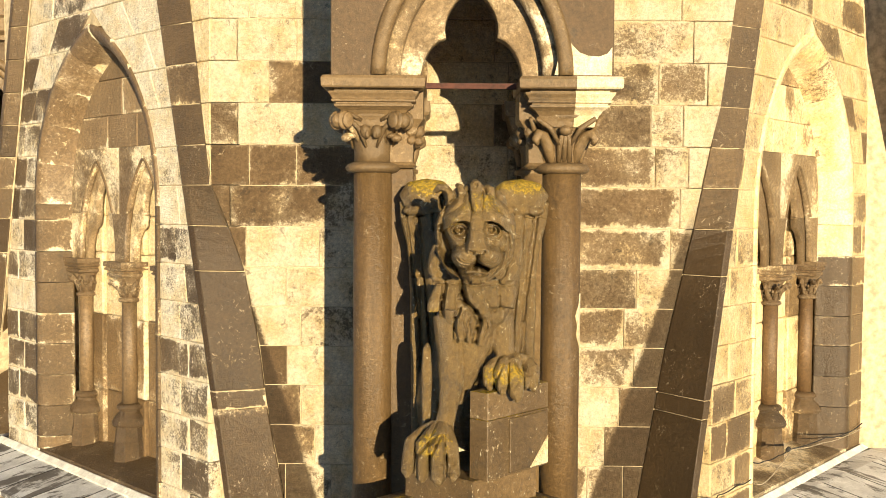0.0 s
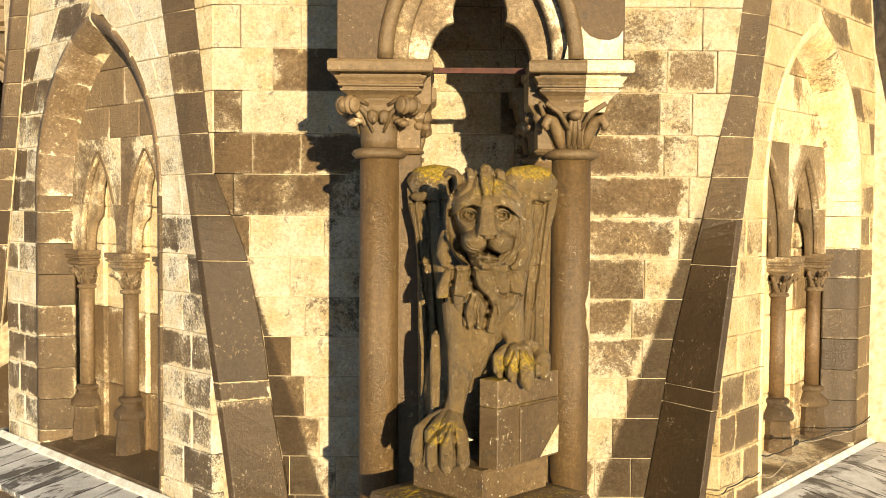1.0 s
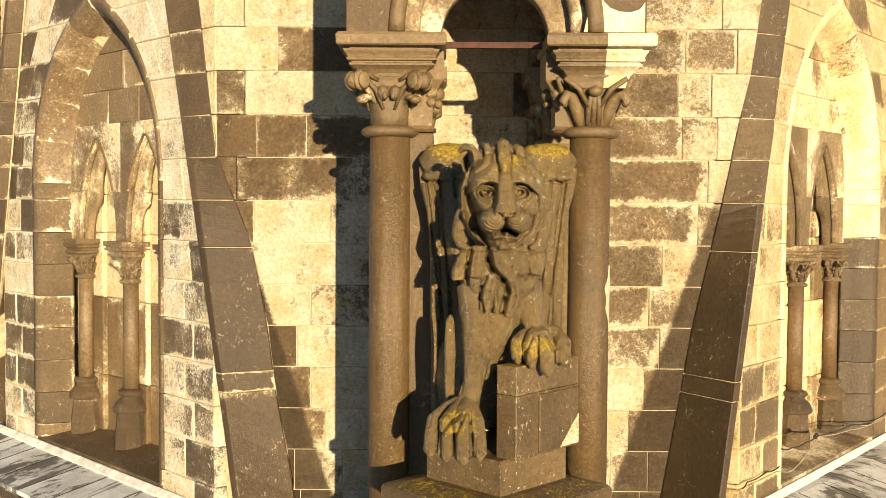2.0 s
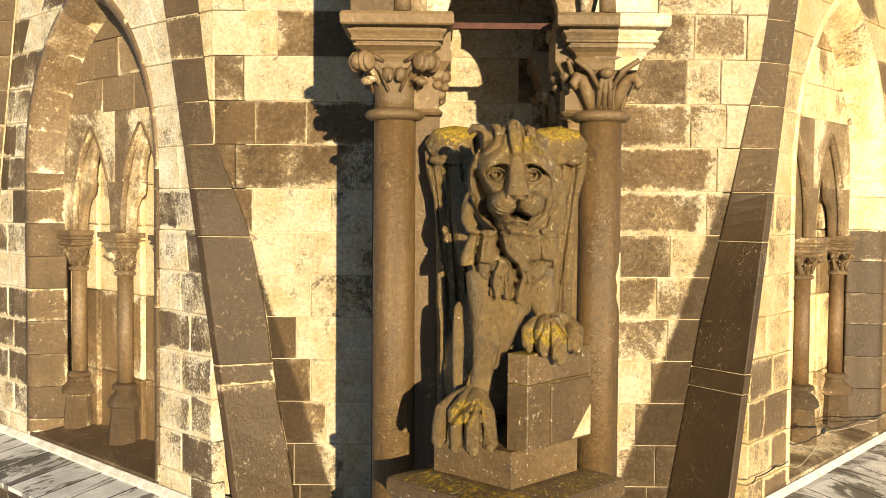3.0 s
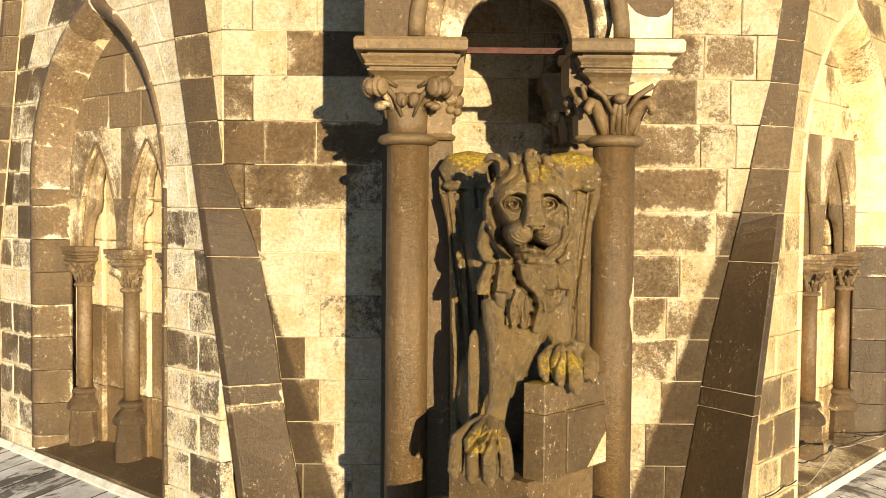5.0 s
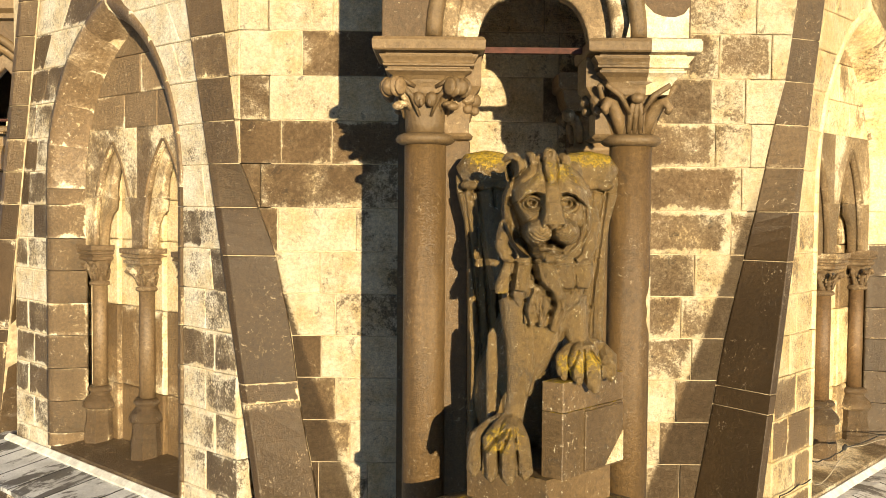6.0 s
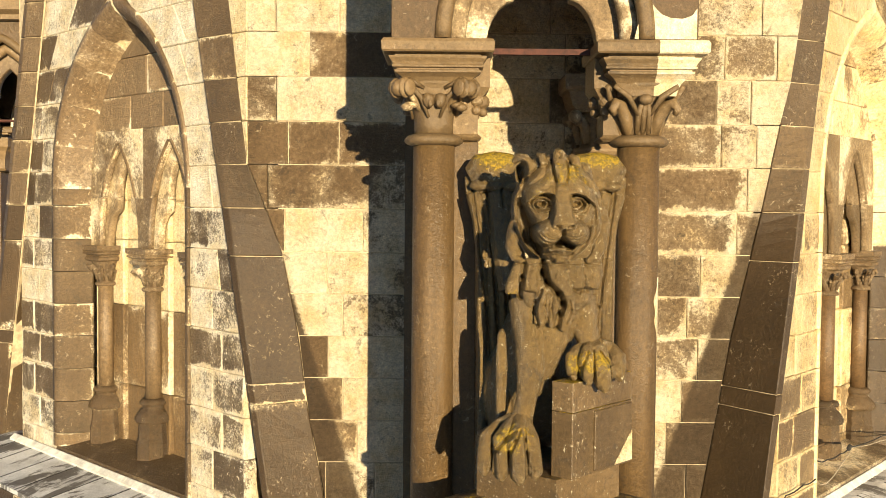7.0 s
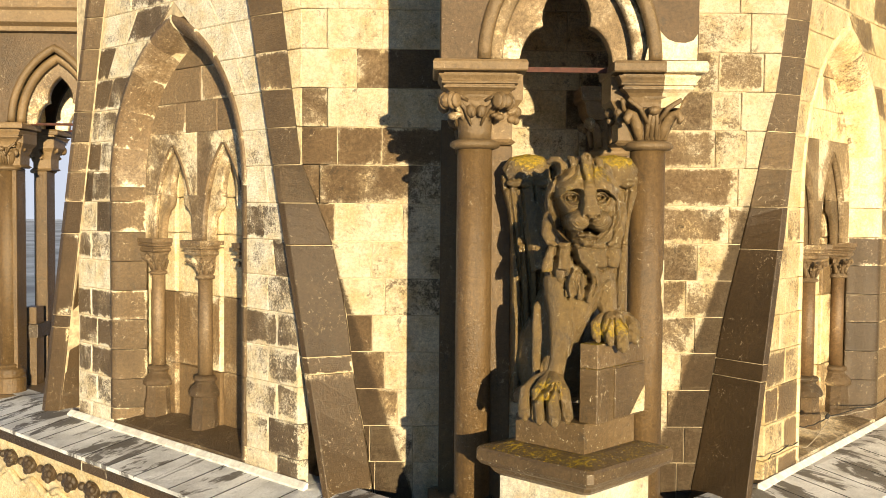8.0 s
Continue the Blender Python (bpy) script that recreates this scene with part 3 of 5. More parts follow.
def blind_arch(k, label, head):
    """The blind arch of a face: moulded jambs and head, a traceried sheet over two lights, three shafts."""
    arch = base("blind_arch", face_pose(k), label, "blind arch", "blind arches", "structure")
    profile = [(0.0, 0.016), (0.03, 0.010), (0.06, -0.010), (0.09, -0.038), (0.115, -0.072), (0.134, -0.112), (0.146, -0.152), (0.158, -0.192), (0.173, -0.225), (0.19, -0.247), (0.19, -0.27), (-0.03, -0.27), (-0.03, 0.016)]
    radius = (ARCH_HALF ** 2 + ARCH_RISE ** 2) / (2 * ARCH_HALF)
    end = math.atan2(ARCH_RISE, radius - ARCH_HALF)
    for s in (-1, 1):
        cuts = [z for z in COURSES if NICHE_FLOOR + 0.1 < z < ARCH_SPRING - 0.1]
        cuts = [NICHE_FLOOR] + cuts + [ARCH_SPRING]
        for z0, z1 in zip(cuts, cuts[1:]):
            bm = bmesh.new()
            loft(bm, [[(s * (ARCH_HALF - n), -v, z) for n, v in profile] for z in (z0 + 0.003, z1 - 0.003)])
            # the right-hand jamb is darker in its lower stones
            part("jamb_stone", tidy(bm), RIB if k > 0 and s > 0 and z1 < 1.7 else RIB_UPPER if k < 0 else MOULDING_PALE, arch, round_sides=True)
        for i in range(5):
            bm = bmesh.new()
            rings = []
            for j in range(5):
                a = end * (i + (j / 4) * 0.996) / 5
                rings.append([(s * (-(radius - ARCH_HALF) + (radius - n) * math.cos(a)), -v, ARCH_SPRING + (radius - n) * math.sin(a)) for n, v in profile])
            rings = [[(s * max(0.0, s * x), y, z) for x, y, z in r] for r in rings]
            loft(bm, rings)
            part("voussoir", tidy(bm), MOULDING if k < 0 else MOULDING_PALE, arch, round_sides=True)
    # tracery of two cusped lights in two orders, stone by stone
    lobe = [(0.29, 1.60), (0.29, 1.70), (0.265, 1.80), (0.205, 1.885), (0.135, 1.925), (0.118, 2.0225), (0.125, 2.08), (0.105, 2.18), (0.06, 2.29), (0.0, 2.38)]
    low, high = lobe[:6], lobe[5:]
    inner, c = 1.02, 0.43

    def rim(z0, z1, n=5):
        return [(arch_half(z0 + (z1 - z0) * i / n, inner, ARCH_SPRING, 1.39), z0 + (z1 - z0) * i / n) for i in range(n + 1)]

    def opening(z):
        return max(0.004, arch_half(z, 0.345, 1.66, 0.84))

    outer_low = [(opening(z), z) for z in (1.60, 1.66, 1.76, 1.86, 1.94, 2.0195)]
    outer_high = [(opening(z), z) for z in (2.0225, 2.12, 2.22, 2.32, 2.40, 2.45, 2.485)]
    back_order = TRACERY_INNER if k < 0 else head
    for v0, v1, below, above, stone, bevel in ((-0.302, -0.250, outer_low, outer_high, head, 0.012), (-0.372, -0.306, low, high, back_order, 0.016)):
        for s in (-1, 1):
            side = [(inner, 1.60)] + [(c + u, z) for u, z in below] + [(inner, 2.0195)]
            part("tracery_stone", plate([[(s * u, z - 0.005 * (z > 2.0)) for u, z in side]], v0, v1, bevel), stone, arch)
            top = [(0.003, 2.0225)] + [(c - u, z) for u, z in above] + [(c + u, z) for u, z in above[::-1] if u > 0.001] + rim(2.0225, 2.597) + [(0.003, 2.597)]
            part("tracery_stone", plate([[(s * u, z) for u, z in top]], v0, v1, bevel), stone, arch)
        middle = [(-c + u, z) for u, z in below] + [(c - u, z) for u, z in below[::-1]]
        part("tracery_stone", plate([[(u, z - 0.005 * (z > 2.0)) for u, z in middle]], v0, v1, bevel), stone, arch)
    for u0, u1 in ((-0.99, -0.745), (-0.115, 0.115), (0.745, 0.99)):
        part("mortar_joint", tidy(box(bmesh.new(), u0, u1, 0.2545, 0.32, 2.0165, 2.0250)), MORTAR, arch, "pale mortar joint")
    for s in (-1, 1):
        # slim roll round each light
        line = [(s * c - opening(z) - 0.012, 0.254, z) for z in np.linspace(2.03, 2.49, 9)] + [(s * c + opening(z) + 0.012, 0.254, z) for z in np.linspace(2.49, 2.03, 9)]
        part("hood_roll", tidy(tube(bmesh.new(), line, 0.017, 6)), head, arch, smooth=True)
    for z0, z1, cuts in ((2.603, 2.889, (-1, -0.2, 0.33, 1)), (2.892, 3.208, (-1, 0.06, 1)), (3.212, 3.47, (-1, 1))):
        for a, b in zip(cuts, cuts[1:]):
            h0, h1 = (arch_half(z, inner, ARCH_SPRING, 1.39) for z in (z0, z1))
            poly = [((a * h0 if abs(a) == 1 else a) + 0.003, z0), ((b * h0 if abs(b) == 1 else b) - 0.003, z0), ((b * h1 if abs(b) == 1 else b) - 0.003, z1), ((a * h1 if abs(a) == 1 else a) + 0.003, z1)]
            part("tympanum_stone", block(poly, -0.40, -0.25 + random.uniform(-0.002, 0.004)), ARCH_BROWN if k < 0 else SUNNY_STREAK, arch)
    for c in (-0.84, 0.0, 0.84) if k < 0 else (-0.80, 0.05, 0.91):
        blind_shaft(arch, c, 0.34, k)
    # back of the niche, course by course
    for z0, z1 in zip([NICHE_FLOOR, 0.36, 1.07, 1.654, 2.0], [0.36, 1.07, 1.654, 2.0, 2.55]):
        for u0, u1 in ((-1.1, -0.62), (-0.62, -0.16), (-0.16, 0.16), (0.16, 0.62), (0.62, 1.1)):
            proud = 0.03 if abs(u0 + u1) > 1.5 or abs(u0 + u1) < 0.1 else 0.0
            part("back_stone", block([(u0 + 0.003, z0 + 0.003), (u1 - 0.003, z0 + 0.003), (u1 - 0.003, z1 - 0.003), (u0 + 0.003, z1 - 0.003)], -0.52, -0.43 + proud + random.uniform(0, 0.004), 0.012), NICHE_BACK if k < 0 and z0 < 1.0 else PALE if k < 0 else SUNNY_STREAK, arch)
    sill = bmesh.new()
    loft(sill, [[(-1.12, -v, z) for v, z in ((-0.62, NICHE_FLOOR + 0.12), (0.0, NICHE_FLOOR), (0.02, NICHE_FLOOR - 0.12), (-0.62, NICHE_FLOOR - 0.12))], [(1.12, -v, z) for v, z in ((-0.62, NICHE_FLOOR + 0.12), (0.0, NICHE_FLOOR), (0.02, NICHE_FLOOR - 0.12), (-0.62, NICHE_FLOOR - 0.12))]])
    part("sloping_sill", tidy(sill), SILL_STONE, arch)
    return arch


blind_arch(-1, "pointed blind arch with two cusped lights on slender shafts", MOULDING)
blind_arch(1, "sunlit pointed blind arch with two cusped lights on slender shafts", TRACERY_RIGHT)


# the ledge round the square tower, and the tower under it
SQUARE = 5.12
ledge = base("ledge", Matrix.Translation(CENTRE) @ pose(0, 0, 0, 0, 0, 45), "broad stone ledge round the square tower, covered in lead", "ledge", kind="structure")
bm = bmesh.new()
for r0, r1, z0, z1 in ((SQUARE, SQUARE, LEDGE - 0.15, LEDGE - 0.06), (SQUARE - 0.06, SQUARE - 0.06, LEDGE - 0.25, LEDGE - 0.15), (SQUARE - 0.22, SQUARE - 0.06, LEDGE - 0.75, LEDGE - 0.25)):
    loft(bm, [[(-r0, -r0, z0), (r0, -r0, z0), (r0, r0, z0), (-r0, r0, z0)], [(-r1, -r1, z1), (r1, -r1, z1), (r1, r1, z1), (-r1, r1, z1)]])
part("cornice", tidy(bm), PALE, ledge, "moulded stone cornice")
bm = bmesh.new()
box(bm, -SQUARE + 0.28, SQUARE - 0.28, -SQUARE + 0.28, SQUARE - 0.28, -14, LEDGE - 0.75)
tower = part("tower", tidy(bm), PALE, None)
tower.matrix_world = ledge.matrix_world.copy()
tagged(tower, "square sandstone tower shaft below the ledge", "tower", kind="structure")
for side in (0, 90, 180, 270):
    n = 22
    bm = bmesh.new()
    loft(bm, [[(u, -SQUARE - 0.008, LEDGE - 0.052), (u, -SQUARE + 0.62, LEDGE + 0.063), (u, -SQUARE + 0.62, LEDGE - 0.02), (u, -SQUARE - 0.008, LEDGE - 0.070)] for u in (-SQUARE, SQUARE)])
    bed = part("sheet_bed", tidy(bm), WIRE, ledge, "dark bed seen in the open seams")
    bed.matrix_local = pose(0, 0, 0, 0, 0, side)
    cuts = [-SQUARE] + [-SQUARE + 2 * SQUARE * i / n + random.uniform(-0.13, 0.13) for i in range(1, n)] + [SQUARE]
    for u0, u1 in zip(cuts, cuts[1:]):
        bm = bmesh.new()
        z = LEDGE
        loft(bm, [[(u, -SQUARE - 0.015, z - 0.040), (u, -SQUARE + 0.62, z + 0.075), (u, -SQUARE + 0.85, z + 0.075), (u, -SQUARE + 0.85, z), (u, -SQUARE - 0.015, z - 0.075)] for u in (u0 + 0.004, u1 - 0.004)])
        sheet = part("lead_sheet", tidy(bm), LEAD, ledge)
        sheet.matrix_local = pose(0, 0, 0, 0, 0, side)

        seam = part("seam", tidy(loft(bmesh.new(), [[(u0 - 0.004, y, z + h), (u0, y, z + h + 0.006), (u0 + 0.004, y, z + h), (u0, y, z + h - 0.01)] for y, h in ((-SQUARE - 0.016, -0.042), (-SQUARE + 0.62, 0.074))])), WIRE, ledge)
        seam.matrix_local = pose(0, 0, 0, 0, 0, side)
        edge = part("drip_edge", tidy(loft(bmesh.new(), [[(u, -SQUARE - 0.022, z - 0.078), (u, -SQUARE - 0.022, z - 0.165), (u, -SQUARE + 0.02, z - 0.175), (u, -SQUARE + 0.02, z - 0.078)] for u in (u0 + 0.001, u1 - 0.001)])), RIB, ledge)
        edge.matrix_local = pose(0, 0, 0, 0, 0, side)

    if side in (0, 270):
        # ball ornaments in the hollow under the cornice
        for i in range(45):
            u = -SQUARE + 0.2 + 0.22 * i
            bm = bmesh.new()
            if i % 2:
                lump(bm, (0, 0, 0), (0.042, 0.040, 0.042))
            else:
                lump(bm, (0, 0, 0), (0.088, 0.075, 0.088))
                for j in range(5):
                    a = 2 * math.pi * j / 5 + 0.4 * i
                    lump(bm, (0.058 * math.cos(a), -0.036, 0.058 * math.sin(a)), (0.042, 0.032, 0.042))
            ball = part("ball_flower", bm, RIB, ledge, smooth=True)
            ball.matrix_local = pose(0, 0, 0, 0, 0, side) @ pose(u, -SQUARE + 0.06, LEDGE - 0.36)
        for i in range(17):
            u = -SQUARE + 0.05 + 0.59 * i
            bm = bmesh.new()
            tube(bm, [(u + 0.59 * j / 12, -SQUARE + 0.14, LEDGE - 0.60 + 0.05 * math.sin(2 * math.pi * j / 12)) for j in range(13)], 0.035, 6)
            stem = part("frieze_stem", tidy(bm), PALE, ledge, smooth=True)
            stem.matrix_local = pose(0, 0, 0, 0, 0, side)

# lead flashing turned up against the foot of the walls
for k in (-1, 1):
    for i in range(9):
        u0, u1 = -2.0 + 4.0 * i / 9, -2.0 + 4.0 * (i + 1) / 9
        bm = bmesh.new()
        loft(bm, [[(u, -0.012, LEDGE + 0.115), (u, -0.020, LEDGE + 0.115), (u, -0.065, LEDGE + 0.078), (u, -0.06, LEDGE + 0.04), (u, -0.012, LEDGE + 0.04)] for u in (u0, u1 - 0.006)])
        strip = part("flashing_strip", tidy(bm), FLASHING, ledge)
        strip.matrix_basis = ledge.matrix_world.inverted() @ face_pose(k)

# ---- ground far below ----
bm = bmesh.new()
bmesh.ops.create_grid(bm, x_segments=2, y_segments=2, size=4000)
ground = part("ground", bm, GROUND, None)
ground.location = (0, 0, -45)
haze = shader("far_haze")
glow = haze[1].nodes.new("ShaderNodeEmission")
glow.inputs["Color"].default_value, glow.inputs["Strength"].default_value = (0.80, 0.86, 1.0, 1), 0.62
haze[1].links.new(glow.outputs[0], haze[1].nodes["Material Output"].inputs["Surface"])
bm = bmesh.new()
loft(bm, [[(3000 * math.sin(radians(a)), 3000 * math.cos(radians(a)), z) for a in range(-60, 61, 6)] for z in (-60, 700)], caps=False, closed=False)
backdrop = part("backdrop", bm, haze[0], None)
tagged(backdrop, "pale evening haze along the horizon", "haze", kind="structure")
tagged(ground, "distant hazy land far below the tower", "ground", kind="structure")


# ---- the canopies ----
COL_U, COL_V = 0.56, 1.43


def capital_leaf(bm, o, d, z0, z1, out0, out1, r):
    """A leaf that climbs the bell and curls over."""
    up = Vector((0, 0, 1))
    pts = [o + d * out0 + up * z0, o + d * (out0 + 0.02) + up * (z0 + 0.5 * (z1 - z0)), o + d * (out0 * 0.5 + out1 * 0.5) + up * (z1 - 0.03), o + d * out1 + up * z1, o + d * (out1 + 0.02) + up * (z1 - 0.035), o + d * (out1 - 0.005) + up * (z1 - 0.06)]
    tube(bm, pts, [r * 0.7, r, r * 0.9, r * 0.8, r * 0.8, r * 0.5], 7)


def knop(bm, p, r):
    bmesh.ops.create_icosphere(bm, subdivisions=2, radius=r, matrix=Matrix.Translation(p))


def taller(z):
    """Heights of the capital, drawn out from its middle."""
    return 2.60 + (z - 2.60) * 1.045


def canopy_column(canopy, u, v, curled=False, bare_or_lit=False):
    c = (u - 0.018, -v)
    o = Vector((u - 0.018, -v, 0))
    part("shaft", tidy(lathe([(0.117, 0.05), (0.116, 1.2), (0.114, 2.315)], 32, None, c)), COLUMN, canopy, "plain round sandstone shaft", True)
    part("base_moulding", tidy(lathe([(0.19, -0.30), (0.19, -0.12), (0.175, -0.10), (0.18, -0.06), (0.165, -0.02), (0.135, 0.01), (0.145, 0.035), (0.118, 0.055)], 24, None, c)), COLUMN, canopy, "moulded round base")
    cap = bmesh.new()
    lathe([(0.112, 2.318), (0.140, 2.322), (0.160, 2.336), (0.164, 2.350), (0.150, 2.368), (0.128, 2.376), (0.112, 2.380)], 28, cap, c)
    # the bell turns from round to square as it rises
    rings = []
    for r, z, q in ((0.111, 2.372, 2.0), (0.111, 2.43, 2.0), (0.114, 2.475, 2.1), (0.120, 2.52, 2.3), (0.132, 2.56, 2.6), (0.150, 2.595, 3.2), (0.168, 2.625, 4.0), (0.182, 2.650, 5.0)):
        ring = []
        for i in range(32):
            a = 2 * math.pi * (i + 0.5) / 32
            h = (abs(math.cos(a)) ** q + abs(math.sin(a)) ** q) ** (-1 / q)
            ring.append((c[0] + r * h * math.cos(a), c[1] + r * h * math.sin(a), z))
        rings.append(ring)
    loft(cap, rings)
    bell = part("capital", tidy(cap), MOULDING_BROWN, canopy, "carved leaf capital with curled corners", True)
    for i in range(4):
        a = math.pi / 4 + math.pi * i / 2
        d = Vector((math.cos(a), math.sin(a), 0))
        side = Vector((-d.y, d.x, 0))
        leaf = bmesh.new()
        if curled:
            # a leaf that hooks outwards half-way up, and a rib on to the corner
            tube(leaf, [o + d * r + Vector((0, 0, z)) for r, z in ((0.088, 2.385), (0.128, 2.47), (0.172, 2.525), (0.220, 2.535), (0.245, 2.505), (0.225, 2.480))], [0.030, 0.036, 0.034, 0.030, 0.024, 0.016], 8)
            part("corner_leaf", tidy(leaf), MOULDING_BROWN, bell, smooth=True)
            a = math.pi * i / 2
            d = Vector((math.cos(a), math.sin(a), 0))
            side = Vector((-d.y, d.x, 0))
            leaf = bmesh.new()
            for q in (-1, 0, 1):
                tube(leaf, [o + d * 0.100 + side * 0.030 * q + Vector((0, 0, 2.385)), o + d * 0.138 + side * 0.028 * q + Vector((0, 0, 2.49)), o + d * 0.172 + side * 0.012 * q + Vector((0, 0, 2.555))], [0.016, 0.018, 0.012], 6)
            lump(leaf, o + d * 0.178 + Vector((0, 0, 2.555)), (0.040, 0.040, 0.030))
            for q in (-1, 1):
                tube(leaf, [o + d * 0.14 + side * 0.03 * q + Vector((0, 0, 2.48)), o + d * 0.175 + side * 0.09 * q + Vector((0, 0, 2.57)), o + d * 0.20 + side * 0.17 * q + Vector((0, 0, 2.62))], [0.012, 0.016, 0.014], 6)
            part("leaf", tidy(leaf), MOULDING_BROWN, bell, smooth=True)
            continue
        # a stalk that ends in a rolled-up leaf under the corner
        tube(leaf, [o + d * r + Vector((0, 0, z)) for r, z in ((0.096, 2.485), (0.128, 2.535), (0.165, 2.580), (0.215, 2.632), (0.250, 2.640))], [0.016, 0.024, 0.030, 0.034, 0.030], 9)
        p = o + d * 0.252 + Vector((0, 0, 2.602))
        knop(leaf, p + d * 0.012, 0.044)
        for q in (-1, 1):
            bmesh.ops.create_icosphere(leaf, subdivisions=2, radius=1.0, matrix=Matrix.Translation(p + side * 0.036 * q - d * 0.004) @ Matrix.Rotation(math.atan2(side.y, side.x), 4, "Z") @ Matrix.Diagonal((0.016, 0.050, 0.054, 1)))
            bmesh.ops.create_icosphere(leaf, subdivisions=2, radius=1.0, matrix=Matrix.Translation(p + side * 0.062 * q - d * 0.010) @ Matrix.Rotation(math.atan2(side.y, side.x), 4, "Z") @ Matrix.Diagonal((0.014, 0.042, 0.046, 1)))
        lump(leaf, o + d * 0.205 + Vector((0, 0, 2.508)), (0.034, 0.034, 0.022))
        lump(leaf, o + d * 0.180 + Vector((0, 0, 2.520)), (0.040, 0.040, 0.018))
        part("corner_leaf", tidy(leaf), MOULDING_BROWN, bell, smooth=True)
        a = math.pi * i / 2
        d = Vector((math.cos(a), math.sin(a), 0))
        side = Vector((-d.y, d.x, 0))
        leaf = bmesh.new()
        for q in (-1, 1):
            # two small hanging leaves, and ribs that rise to the corners
            lump(leaf, o + d * 0.140 + side * 0.032 * q + Vector((0, 0, 2.545)), (0.034, 0.034, 0.042), (0, 12 * q, 0))
            lump(leaf, o + d * 0.165 + side * 0.022 * q + Vector((0, 0, 2.530)), (0.014, 0.014, 0.024))
            tube(leaf, [o + d * 0.118 + side * 0.030 * q + Vector((0, 0, 2.46)), o + d * 0.142 + side * 0.075 * q + Vector((0, 0, 2.565)), o + d * 0.188 + side * 0.155 * q + Vector((0, 0, 2.635))], [0.008, 0.014, 0.018], 7)
            tube(leaf, [o + d * 0.160 + side * 0.055 * q + Vector((0, 0, 2.605)), o + d * 0.200 + side * 0.135 * q + Vector((0, 0, 2.645))], [0.010, 0.012], 6)
        part("leaf", tidy(leaf), MOULDING_BROWN, bell, smooth=True)
    ab = bmesh.new()
    rows = ((0.15, 2.575), (0.158, 2.605), (0.172, 2.635), (0.192, 2.658), (0.214, 2.672), (0.226, 2.678), (0.228, 2.688), (0.216, 2.692), (0.216, 2.698), (0.238, 2.702), (0.241, 2.712), (0.234, 2.716), (0.240, 2.728), (0.254, 2.746), (0.258, 2.756), (0.226, 2.760), (0.226, 2.768), (0.284, 2.772), (0.292, 2.780), (0.294, 2.822), (0.284, 2.838), (0.262, 2.842))
    loft(ab, [[(u + x * r, -v + q * r, z) for x, q in ((-1, -1), (1, -1), (1, 1), (-1, 1))] for r, z in rows])
    for ob in (bell, *bell.children):
        for v in ob.data.vertices:
            v.co.z = taller(v.co.z)
    for v in ab.verts:
        v.co.z = taller(v.co.z)
    if bare_or_lit:
        # one half is pale stone, painting direct sun on the abacus
        for way, stone, label in ((1, MOULDING_BROWN, "square moulded abacus"), (-1, SUNLIT_PATCH, "sunlit half of the abacus, put in as pale stone")):
            half = ab.copy()
            cut = bmesh.ops.bisect_plane(half, geom=list(half.verts) + list(half.edges) + list(half.faces), plane_co=(u + 0.03 + 0.001 * way, 0, 0), plane_no=(way, 0, 0), clear_outer=True)
            bmesh.ops.holes_fill(half, edges=[e for e in half.edges if e.is_boundary])
            part("abacus", tidy(half), stone, canopy, label)
        ab.free()
        return
    part("abacus", tidy(ab), MOULDING_BROWN, canopy, "square moulded abacus")


def trefoil():
    """The inner outline of the canopy's arch, left foot to right foot."""
    left = [(-0.315, 2.84), (-0.300, 2.92), (-0.275, 2.985), (-0.240, 3.040), (-0.200, 3.075), (-0.163, 3.090)]
    left += [(-0.168, 3.12), (-0.165, 3.17), (-0.145, 3.235), (-0.10, 3.305), (-0.045, 3.36), (0.0, 3.40)]
    return left + [(-u, z) for u, z in left[-2::-1]]


def arch_screen(canopy, m, half, roll):
    """One arched side of a canopy, in its own plane: spandrel, rolls, and the cusped inner order."""
    k = half / 0.80
    def sc(line):
        return [(u * k, z) for u, z in line]
    made = []
    outer = pointed(0.55, 2.842, 0.86, 14)
    made.append(part("spandrel", plate([sc([(-0.80, 2.842)] + outer + [(0.80, 2.842), (0.80, 3.85), (-0.80, 3.85)])], -0.10, 0.06, 0.006), SPANDREL, canopy, "plain spandrel over the arch"))
    made.append(part("inner_order", plate([sc(pointed(0.46, 2.842, 0.74, 14) + trefoil()[::-1])], -0.24, -0.12, 0.012), MOULDING if roll is MOULDING_BROWN else CANOPY_PALE, canopy, "cusped inner arch order"))
    for r, h, rise, v in ((0.045, 0.535, 0.845, 0.055), (0.055, 0.465, 0.75, -0.06)):
        bm = bmesh.new()
        tube(bm, [(u, -v, z) for u, z in sc(pointed(h, 2.842, rise, 16))], r, 10)
        made.append(part("arch_roll", tidy(bm), MOULDING_BROWN if v > 0 else roll, canopy, smooth=True))
    for ob in made:
        ob.matrix_local = m


